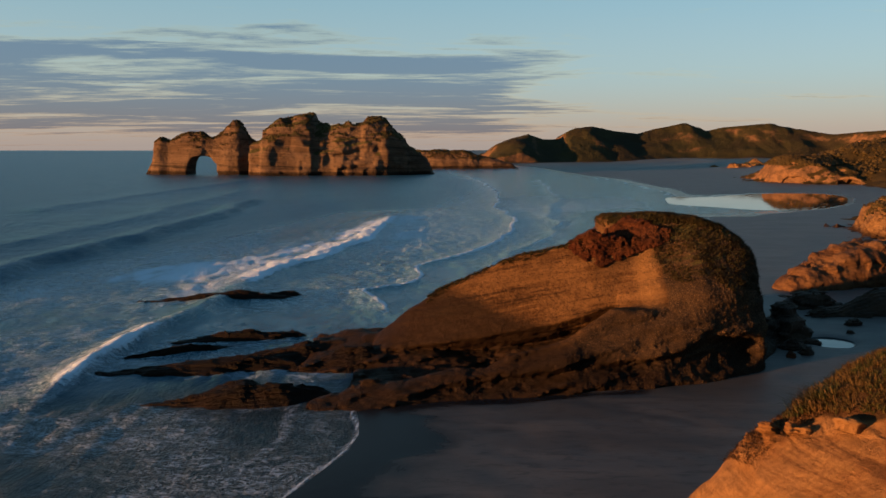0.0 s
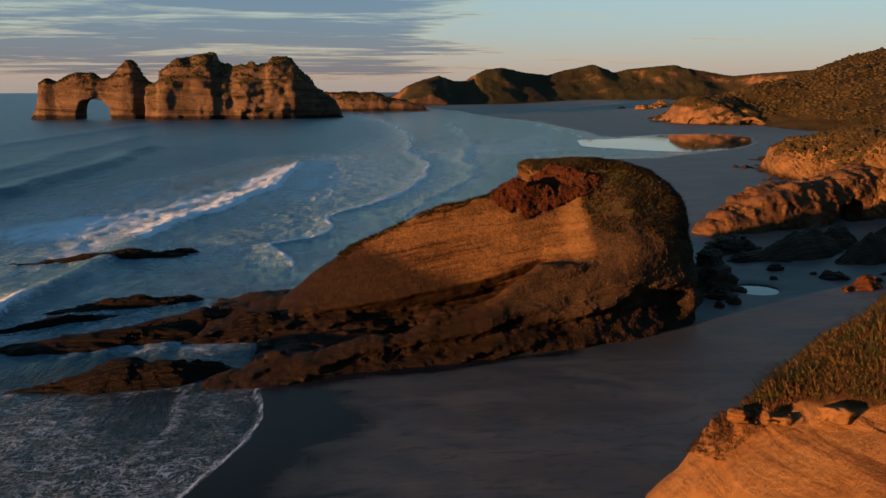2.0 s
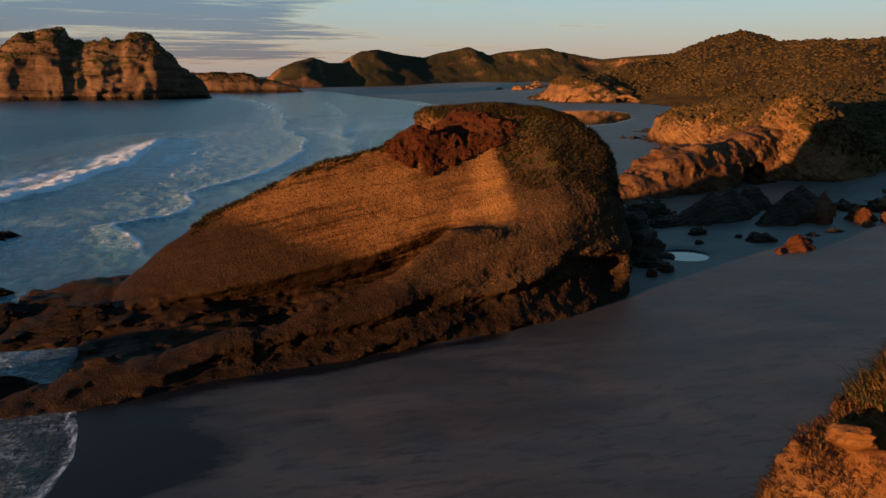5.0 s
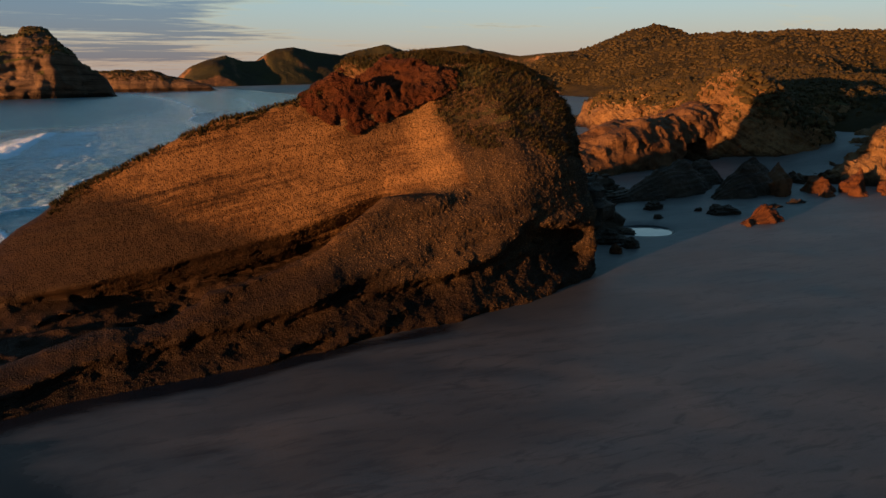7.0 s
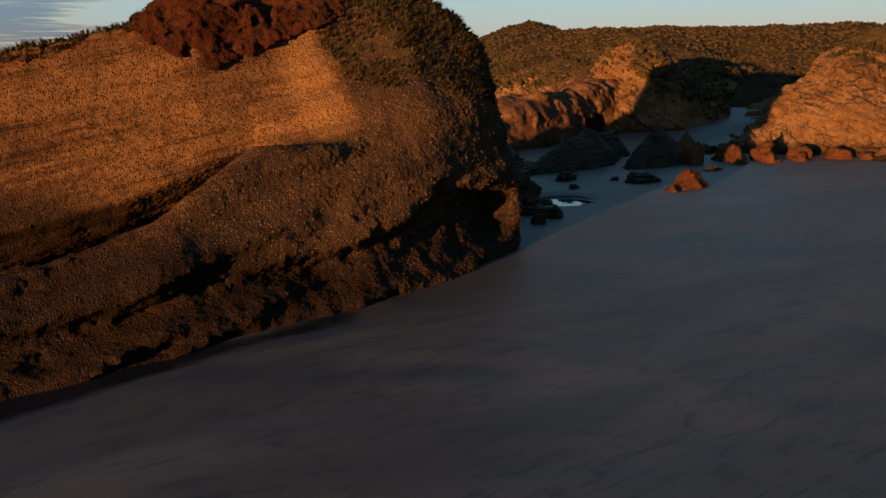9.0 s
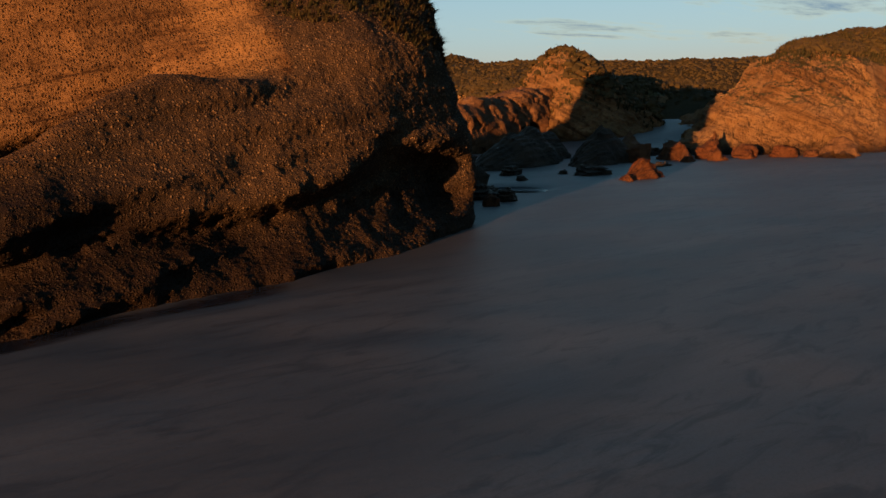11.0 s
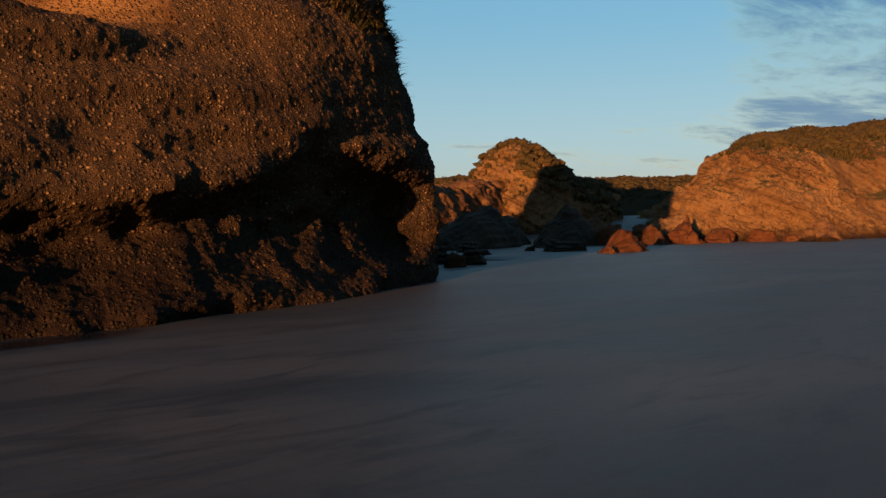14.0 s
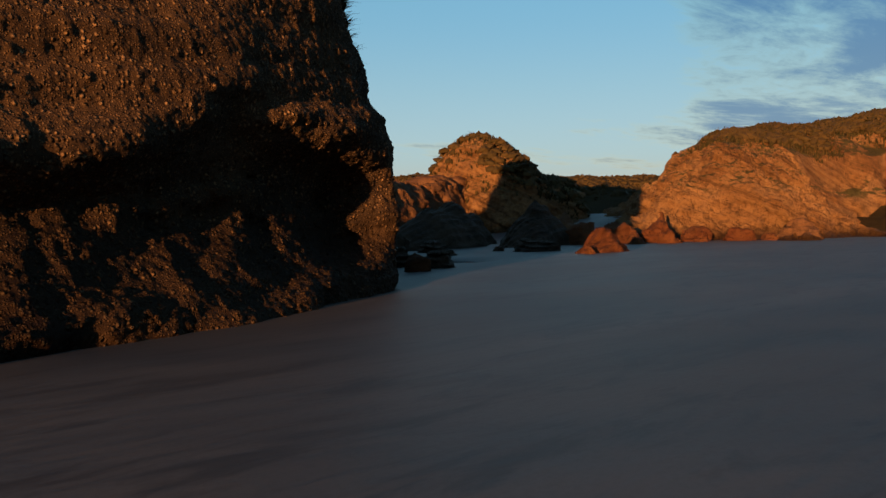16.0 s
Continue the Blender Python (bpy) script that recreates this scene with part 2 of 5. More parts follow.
def sand_material():
    m, N, b, p = material("grey_beach_sand")
    z = N.xyz(p)[2]
    n = N.noise(N.scaled(p, (0.06, 0.16, 0.1), (0, 0, 0.5)), 1.0, 6, 0.6, 0.6)
    f = N.noise(p, 14, 4, 0.7)
    streak = N.noise(N.scaled(p, (0.5, 1.7, 1), (0, 0, -0.3)), 1.0, 5, 0.65, 0.8)
    col = N.mix(N.ramp(n, 0.36, 0.64), (0.048, 0.0450, 0.0445), (0.072, 0.0670, 0.0655))
    col = N.mix(N.ramp(streak, 0.48, 0.66, 0, 0.75), col, (0.032, 0.0315, 0.033))
    col = N.mix(N.ramp(f, 0.4, 0.7, 0, 0.25), col, (0.028, 0.027, 0.028))
    wet = N.ramp(N.math("ADD", z, N.math("MULTIPLY", n, -0.24)), 0.10, 0.035)
    col = N.mix(wet, col, (0.009, 0.0095, 0.0115))
    rough = N.ramp(wet, 0.3, 1.0, 0.55, 0.22)
    ripple = N.noise(N.scaled(p, (1.0, 3.5, 1), (0, 0, 0.35)), 1.0, 3, 0.5, 0.4)
    tiny = N.noise(N.scaled(p, (2.5, 9, 1), (0, 0, 0.2)), 1.0, 2, 0.5, 0.6)
    h = N.math("ADD", N.math("MULTIPLY", ripple, 0.6), N.math("ADD", N.math("MULTIPLY", tiny, 0.12), N.math("MULTIPLY", f, 0.05)))
    bn = N.add("ShaderNodeBump")
    N.put(bn.inputs["Height"], h)
    bn.inputs["Distance"].default_value = 0.10
    N.put(bn.inputs["Strength"], N.ramp(wet, 0.2, 0.9, 0.12, 0.02))
    finish(m, N, b, col, rough, bn.outputs[0])
    N.put(b.inputs["Specular IOR Level"], N.ramp(wet, 0.2, 0.9, 0.13, 0.03))
    return m


M_SAND = sand_material()


def water_material():
    m, N, b, p = material("sea_water")
    foam = N.add("ShaderNodeAttribute", attribute_name="foam").outputs["Fac"]
    shoal = N.add("ShaderNodeAttribute", attribute_name="shoal").outputs["Fac"]
    n = N.noise(p, 0.05, 4)
    col = N.mix(N.ramp(n, 0.35, 0.65), (0.009, 0.046, 0.082), (0.014, 0.062, 0.102))
    col = N.mix(shoal, col, (0.050, 0.150, 0.195))
    col = N.mix(N.ramp(shoal, -0.05, -0.5), col, (0.006, 0.013, 0.018))
    # strands of foam that thicken and close up where there is more of it
    warp = N.add("ShaderNodeVectorMath", operation="ADD")
    wn = N.add("ShaderNodeTexNoise")
    N.put(wn.inputs["Vector"], p)
    wn.inputs["Scale"].default_value = 0.45
    sc = N.add("ShaderNodeVectorMath", operation="SCALE")
    N.put(sc.inputs[0], wn.outputs["Color"])
    sc.inputs["Scale"].default_value = 2.2
    N.put(warp.inputs[0], p)
    N.put(warp.inputs[1], sc.outputs[0])
    q = warp.outputs[0]
    patch_n = N.noise(N.scaled(p, (0.10, 0.05, 0)), 1.0, 6, 0.65, 0.5)
    amount = N.math("ADD", foam, N.math("MULTIPLY", N.math("SUBTRACT", patch_n, 0.5), N.ramp(foam, 0.0, 0.3, 0, 0.8)))

    def strands(scale, turn, detail, width):
        f = N.noise(N.scaled(q, scale, (0, 0, turn)), 1.0, detail, 0.6)
        off = N.math("ABSOLUTE", N.math("SUBTRACT", f, 0.5))
        wide = N.math("ADD", 0.004, N.math("MULTIPLY", N.math("MAXIMUM", amount, 0.0), width))
        return N.math("SUBTRACT", 1.0, N.math("DIVIDE", off, wide), clamp=True)

    web = N.math("MAXIMUM", strands((0.55, 1.5, 0), 0.2, 4, 0.055), strands((1.5, 3.4, 0), 0.1, 3, 0.065))
    web = N.math("MAXIMUM", web, N.math("MULTIPLY", strands((0.22, 0.34, 0), -0.2, 5, 0.035), 0.9))
    froth = N.noise(N.scaled(p, (2.4, 2.0, 0.8)), 1.0, 6, 0.75)
    gaps = N.noise(N.scaled(p, (0.5, 0.9, 0), (0, 0, 0.3)), 1.0, 5, 0.7)
    thin = N.math("MULTIPLY", N.math("MULTIPLY", N.ramp(web, 0.1, 0.75), N.ramp(amount, 0.05, 0.30)), N.ramp(gaps, 0.36, 0.56, 0.15, 1.0))
    solid = N.ramp(N.math("ADD", amount, N.math("MULTIPLY", N.math("SUBTRACT", froth, 0.5), 1.5)), 0.68, 0.98)
    white = N.math("MAXIMUM", N.math("MULTIPLY", thin, 0.62), solid, clamp=True)
    col = N.mix(white, col, (0.42, 0.50, 0.60))
    calm = N.ramp(shoal, 0.0, 0.25, 0.34, 0.10)
    rough = N.mix(white, N.join(calm, calm, calm), (0.75, 0.75, 0.75))
    swell = N.noise(N.scaled(p, (0.40, 0.13, 1), (0, 0, 0.25)), 1.0, 8, 0.66, 0.3)
    chop = N.noise(N.scaled(p, (2.2, 1.1, 1), (0, 0, -0.3)), 1.0, 4, 0.6)
    h = N.math("ADD", swell, N.math("MULTIPLY", chop, 0.22))
    n1 = N.bump(h, 1.0, 1.0)
    n2 = N.bump(N.math("MULTIPLY", white, N.math("ADD", froth, 0.3)), 0.14, 0.8, n1)
    N.put(b.inputs["Normal"], n2)
    b.inputs["IOR"].default_value = 1.33
    finish(m, N, b, col, rough, None, 0.48)
    N.put(b.inputs["Specular IOR Level"], N.ramp(shoal, 0.0, 0.25, 0.26, 0.48))
    return m


M_WATER = water_material()


def pool_material():
    m, N, b, p = material("still_water")
    col = N.mix(N.ramp(N.noise(p, 0.3, 3), 0.4, 0.6), (0.012, 0.014, 0.016), (0.020, 0.022, 0.024))
    b.inputs["IOR"].default_value = 1.33
    return finish(m, N, b, col, 0.03, N.bump(N.noise(N.scaled(p, (0.6, 0.25, 1)), 1.0, 2), 0.012), 0.5)


M_POOL = pool_material()


# ---- geometry tools ----
def interp(x, *pairs):
    """A curve through a few (x, value) pairs."""
    xs, vs = zip(*pairs)
    return np.interp(x, xs, vs)


def soft(a, b, x):
    t = np.clip((x - a) / (b - a), 0, 1)
    return t * t * (3 - 2 * t)


def smax(a, b, k):
    h = np.clip(0.5 + 0.5 * (a - b) / k, 0, 1)
    return b + (a - b) * h + k * h * (1 - h)


def smin(a, b, k):
    return -smax(-a, -b, k)


def lattice(ix, iy, iz, seed):
    h = (ix.astype(np.int64) * 374761393 + iy.astype(np.int64) * 668265263 + iz.astype(np.int64) * 2147483647 + seed * 1274126177) & 0xFFFFFFFF
    h = ((h ^ (h >> 13)) * 1274126177) & 0xFFFFFFFF
    h = ((h ^ (h >> 16)) * 2246822519) & 0xFFFFFFFF
    return ((h ^ (h >> 15)) & 0xFFFFFF).astype(np.float64) / 0x7FFFFF - 1.0


def value(x, y, z, seed=0):
    """Smooth noise from -1 to 1."""
    x, y, z = np.broadcast_arrays(x, y, z)
    fx, fy, fz = np.floor(x), np.floor(y), np.floor(z)
    u, v, w = x - fx, y - fy, z - fz
    u, v, w = (t * t * t * (t * (t * 6 - 15) + 10) for t in (u, v, w))
    total = 0.0
    for i in (0, 1):
        for j in (0, 1):
            for k in (0, 1):
                total = total + lattice(fx + i, fy + j, fz + k, seed) * np.abs(1 - i - u) * np.abs(1 - j - v) * np.abs(1 - k - w)
    return total


def fbm(x, y, z, size, octaves=4, seed=0, gain=0.5):
    total, amp = 0.0, 1.0
    for o in range(octaves):
        s = 2.03 ** o / size
        total = total + amp * value(x * s + 17.3 * o, y * s - 9.1 * o, z * s + 5.7 * o, seed + o)
        amp *= gain
    return total


def ridged(x, y, z, size, octaves=3, seed=0):
    total, amp = 0.0, 1.0
    for o in range(octaves):
        s = 2.1 ** o / size
        total = total + amp * (1 - 2 * np.abs(value(x * s + 3.3 * o, y * s + 8.2 * o, z * s - 4.1 * o, seed + o)))
        amp *= 0.5
    return total


def cells(x, y, z, size, seed):
    """Distance to the nearest of scattered stones, in cells, and a number of its own for that stone."""
    x, y, z = x / size, y / size, z / size
    fx, fy, fz = np.floor(x), np.floor(y), np.floor(z)
    best, tone = np.full(x.shape, 9.0), np.zeros(x.shape)
    for i in (-1, 0, 1):
        for j in (-1, 0, 1):
            for k in (-1, 0, 1):
                cx, cy, cz = fx + i, fy + j, fz + k
                d = np.sqrt((cx + 0.5 + 0.45 * lattice(cx, cy, cz, seed) - x) ** 2 + (cy + 0.5 + 0.45 * lattice(cx, cy, cz, seed + 1) - y) ** 2
                            + (cz + 0.5 + 0.45 * lattice(cx, cy, cz, seed + 2) - z) ** 2)
                near = d < best
                best = np.where(near, d, best)
                tone = np.where(near, lattice(cx, cy, cz, seed + 3), tone)
    return best, tone


def mesh_from(name, verts, faces, mat, smooth=True):
    me = bpy.data.meshes.new(name)
    verts = np.asarray(verts, dtype=np.float32)
    faces = np.asarray(faces, dtype=np.int32)
    n = faces.shape[1]
    me.vertices.add(len(verts))
    me.vertices.foreach_set("co", verts.ravel())
    me.loops.add(faces.size)
    me.loops.foreach_set("vertex_index", faces.ravel())
    me.polygons.add(len(faces))
    me.polygons.foreach_set("loop_start", np.arange(0, faces.size, n, dtype=np.int32))
    me.polygons.foreach_set("use_smooth", np.full(len(faces), smooth))
    me.update(calc_edges=True)
    me.materials.append(mat)
    return me


def thing(name, label, category, at=(0, 0, 0), kind="", group=""):
    ob = new(name)
    ob.location = at
    return tagged(ob, label, category, group, kind)


def under(name, me, parent=None, label="", kind=""):
    """Links a mesh as one object, under its thing if there is one; the mesh is in world places."""
    ob = new(name, me)
    if parent is not None:
        ob.parent = parent
        ob.location = -parent.location
    return tagged(ob, label, kind=kind)


def implicit(shape, detail, lo, hi, cell, band=1.6):
    """The surface where shape(x, y, z) + detail(x, y, z) is nought, by surface nets on a grid of cells."""
    axes = [np.arange(a, b + cell, cell) for a, b in zip(lo, hi)]
    X, Y, Z = np.meshgrid(*axes, indexing="ij")
    f = np.broadcast_to(shape(X, Y, Z), X.shape).copy()
    near = np.abs(f) < band
    f[near] += detail(X[near], Y[near], Z[near])
    for ax in range(3):      # close the box
        sl = [slice(None)] * 3
        for e in (0, -1):
            sl[ax] = e
            f[tuple(sl)] = np.maximum(f[tuple(sl)], 0.01)
    ins = f < 0
    nx, ny, nz = (s - 1 for s in f.shape)
    crn = [(i, j, k) for i in (0, 1) for j in (0, 1) for k in (0, 1)]
    cnt = sum(ins[i:i + nx, j:j + ny, k:k + nz].astype(np.int8) for i, j, k in crn)
    act = np.argwhere((cnt > 0) & (cnt < 8))
    idx = np.full((nx, ny, nz), -1, np.int64)
    idx[act[:, 0], act[:, 1], act[:, 2]] = np.arange(len(act))
    val = np.stack([f[act[:, 0] + i, act[:, 1] + j, act[:, 2] + k] for i, j, k in crn], 1)
    acc, num = np.zeros((len(act), 3)), np.zeros(len(act))
    for a in range(8):
        for b in range(a + 1, 8):
            ca, cb = np.array(crn[a]), np.array(crn[b])
            if np.abs(ca - cb).sum() != 1:
                continue
            va, vb = val[:, a], val[:, b]
            cross = (va < 0) != (vb < 0)
            t = np.where(cross, va / np.where(cross, va - vb, 1), 0)
            acc += cross[:, None] * (ca + t[:, None] * (cb - ca))
            num += cross
    verts = np.array(lo) + cell * (act + acc / num[:, None])
    quads = []
    for ax in range(3):
        o1, o2 = [(1, 2), (2, 0), (0, 1)][ax]
        a = np.take(ins, range(0, f.shape[ax] - 1), ax)
        b = np.take(ins, range(1, f.shape[ax]), ax)
        e = np.argwhere(a != b)
        e = e[(e[:, o1] > 0) & (e[:, o2] > 0) & (e[:, o1] < f.shape[o1] - 1) & (e[:, o2] < f.shape[o2] - 1)]
        flip = ~ins[e[:, 0], e[:, 1], e[:, 2]]
        ring = []
        for d1, d2 in ((1, 1), (0, 1), (0, 0), (1, 0)):
            c = e.copy()
            c[:, o1] -= d1
            c[:, o2] -= d2
            ring.append(idx[c[:, 0], c[:, 1], c[:, 2]])
        q = np.stack(ring, 1)
        q[flip] = q[flip][:, ::-1]
        quads.append(q)
    return verts, np.concatenate(quads)


def sheet(xs, ys, height):
    """A height field on a grid of chosen lines."""
    X, Y = np.meshgrid(xs, ys, indexing="ij")
    Z = height(X, Y)
    verts = np.stack([X, Y, Z], -1).reshape(-1, 3)
    i = np.arange(len(xs) * len(ys)).reshape(len(xs), len(ys))
    faces = np.stack([i[:-1, :-1], i[1:, :-1], i[1:, 1:], i[:-1, 1:]], -1).reshape(-1, 4)
    return verts, faces


def spaced(stops):
    """Grid lines from (place, step) stops, the step changing evenly between them."""
    out = [stops[0][0]]
    while out[-1] < stops[-1][0]:
        out.append(out[-1] + float(np.interp(out[-1], [s[0] for s in stops], [s[1] for s in stops])))
    return np.array(out)


def face_samples(verts, faces, count, keep, rng):
    """Random places on a mesh with their normals, where keep(places, normals) says so."""
    p = verts[faces]
    mid = p.mean(1)
    nor = np.cross(p[:, 2] - p[:, 0], p[:, 3] - p[:, 1])
    area = np.linalg.norm(nor, axis=1)
    nor = nor / np.maximum(area, 1e-9)[:, None]
    w = area * keep(mid, nor)
    pick = rng.choice(len(faces), count, p=w / w.sum())
    u, v = rng.random((2, count, 1))
    q = p[pick]
    return (q[:, 0] * (1 - u) + q[:, 1] * u) * (1 - v) + (q[:, 3] * (1 - u) + q[:, 2] * u) * v, nor[pick]


def tufts(places, normals, rng, blades=6, length=0.5, width=0.05, spread=0.7, up=0.7):
    """Bent tapering blades in tufts, as one set of triangles."""
    n = len(places)
    base = np.repeat(places, blades, 0)
    ax = np.repeat(normals * (1 - up) + np.array([0, 0, up]), blades, 0)
    m = n * blades
    a = rng.random(m) * 2 * math.pi
    out = np.stack([np.cos(a), np.sin(a), np.zeros(m)], 1)
    side = np.stack([-np.sin(a), np.cos(a), np.zeros(m)], 1)
    size = np.repeat(rng.uniform(0.6, 1.35, n), blades) * rng.uniform(0.6, 1.2, m) * length
    lean = rng.uniform(0.15, 1.0, m)[:, None] * spread
    L, W = size[:, None], width * rng.uniform(0.7, 1.3, m)[:, None]
    b = base + out * 0.06 * L - ax * 0.1 * L
    mid = b + ax * 0.6 * L + out * 0.30 * L * lean
    tip = mid + ax * 0.35 * L * (1 - 0.7 * lean) + out * 0.55 * L * lean
    verts = np.stack([b - side * W, b + side * W, mid + side * W * 0.8, mid - side * W * 0.8, tip], 1).reshape(-1, 3)
    k = np.arange(m)[:, None] * 5
    faces = np.concatenate([k + [0, 1, 2], k + [0, 2, 3], k + [3, 2, 4]])
    return verts, faces


def clump_shapes(rng, fine, kinds=5):
    """A few lumpy bush shapes of leaf-like facets."""
    shapes = []
    for s in range(kinds):
        bm = bmesh.new()
        bmesh.ops.create_icosphere(bm, subdivisions=fine, radius=1.0)
        v = np.array([tuple(x.co) for x in bm.verts])
        f = np.array([[x.index for x in t.verts] for t in bm.faces])
        bm.free()
        d = 1 + 0.34 * value(v[:, 0] * 2.1, v[:, 1] * 2.1, v[:, 2] * 2.1, 40 + s) + 0.22 * rng.uniform(-1, 1, len(v))
        v = v * d[:, None] * np.array([1, 1, 0.72])
        f = f[v[f].mean(1)[:, 2] > -0.35]
        shapes.append((v, f))
    return shapes


def clumps(places, sizes, rng, fine=2):
    shapes = clump_shapes(rng, fine)
    vs, fs, off = [], [], 0
    for s, (v, f) in enumerate(shapes):
        pick = np.arange(s, len(places), len(shapes))
        if not len(pick):
            continue
        a = rng.random(len(pick)) * 2 * math.pi
        c, sn = np.cos(a)[:, None], np.sin(a)[:, None]
        r = sizes[pick][:, None]
        x = (v[None, :, 0] * c - v[None, :, 1] * sn) * r + places[pick][:, 0:1]
        y = (v[None, :, 0] * sn + v[None, :, 1] * c) * r + places[pick][:, 1:2]
        z = v[None, :, 2] * r * rng.uniform(0.7, 1.15, (len(pick), 1)) + places[pick][:, 2:3] + 0.15 * r
        vs.append(np.stack([x, y, z], -1).reshape(-1, 3))
        fs.append((f[None] + np.arange(len(pick))[:, None, None] * len(v)).reshape(-1, 3) + off)
        off += len(pick) * len(v)
    return np.concatenate(vs), np.concatenate(fs)


# ---- ground: one sheet of sand, sea floor and low land to the horizon ----
def shore(y):
    """x of the waterline at each y."""
    return interp(y, (-4000, -900), (-200, -70), (0, -30), (25, -21.5), (38, -15.2), (42.6, -13.3), (45.3, -12.2), (49, -11.7), (52, -12.0), (55, -12.6), (60, -6), (75, 4), (100, 16), (180, 40), (268, 64),
                  (290, 96), (350, 107), (400, 116), (536, 120), (676, 104), (886, 98), (1100, 70), (1300, 60), (5000, -200))


def rock_front(x):
    return interp(x, (-22, 54), (-16, 55), (-8, 56), (0, 57.8), (8, 59.3), (16, 61.0), (22, 63.2), (28, 66.2), (31, 68.4), (34, 72.2), (38, 80))


def sand_height(x, y):
    d = x - shore(y)
    up = np.maximum(d, 0)
    z = 0.14 * (1 - np.exp(-up / 4)) + 1.3 * np.tanh(0.0075 * up / 1.3)
    z = np.where(d < 0, np.maximum(0.035 * d, -6), z)
    # shallow lagoon left behind by the tide
    u, v = (x - 145) / 56, (y - 302 - 0.9 * (x - 120)) / 42
    z = z - 1.1 * np.exp(-(u * u + v * v) ** 1.4)
    z = z - 1.1 * np.exp(-(((x - 43.2) / 2.4) ** 2 + ((y - 78.6) / 2.2) ** 2) ** 1.5)
    # scour along the foot of the great rock
    z = z - 0.14 * np.exp(-((y - rock_front(x) + 0.8) / 1.6) ** 2) * soft(-4, 8, x) * soft(38, 30, x)
    # sand ramp into the cove, dunes behind the beach
    z = z + 3.4 * soft(78, 114, x) * soft(97, 107, y) * soft(146, 134, y)
    z = z + 5.0 * soft(230, 380, x) * (1 + 0.4 * value(x / 35, y / 35, 0, 3)) * soft(120, 330, y)
    z = z + (0.05 * value(x / 9, y / 5, 0, 5) + 0.02 * value(x / 2.5, y / 1.6, 0, 6)) * soft(0, 14, d)
    return z


xs = spaced([(-30000, 6000), (-4600, 900), (-300, 60), (-60, 2.0), (-20, 0.6), (60, 0.7), (110, 1.6), (320, 6), (1200, 60), (4600, 900), (30000, 6000)])
ys = spaced([(-4600, 500), (-100, 40), (20, 1.0), (40, 0.6), (90, 0.65), (140, 1.6), (400, 5), (1300, 60), (4600, 900), (32000, 6000)])
v, f = sheet(xs, ys, sand_height)
ground = under("ground", mesh_from("ground", v, f, M_SAND))
tagged(ground, "smooth damp grey sand of a wide beach", "sand", kind="structure")


# ---- sea ----
REEFS = [  # place, half lengths, turn
    ((-40, 105.8), (12.2, 2.3, 1.5), 8), ((-29.8, 80.6), (9.2, 1.4, 1.3), 13), ((-35.6, 74.4), (7.4, 0.9, 0.9), 27), ((-30.5, 67.2), (12.0, 2.1, 1.5), 6),
    ((-21.5, 71.6), (9.5, 2.9, 2.1), 14), ((-14.8, 68.6), (6.2, 2.7, 2.5), 14), ((-23.4, 57.2), (9.6, 2.5, 1.9), 10), ((-49, 103.8), (4, 0.8, 0.5), 6), ((-31, 108.6), (4.5, 0.8, 1.2), 14),
]


def crest(x, y, curve, y0, y1, high, back, front):
    """A wave ridge along a line x = curve(y): height, and how far behind the crest each place lies (shoreward positive)."""
    d = x - curve - 1.6 * value(y / 14, 0.3, 0.7, 21)
    fade = soft(y0, y0 + 12, y) * soft(y1, y1 - 25, y)
    return np.where(d < 0, np.exp(-(d / back) ** 2), np.exp(-(d / front) ** 2)) * high * fade, d, fade


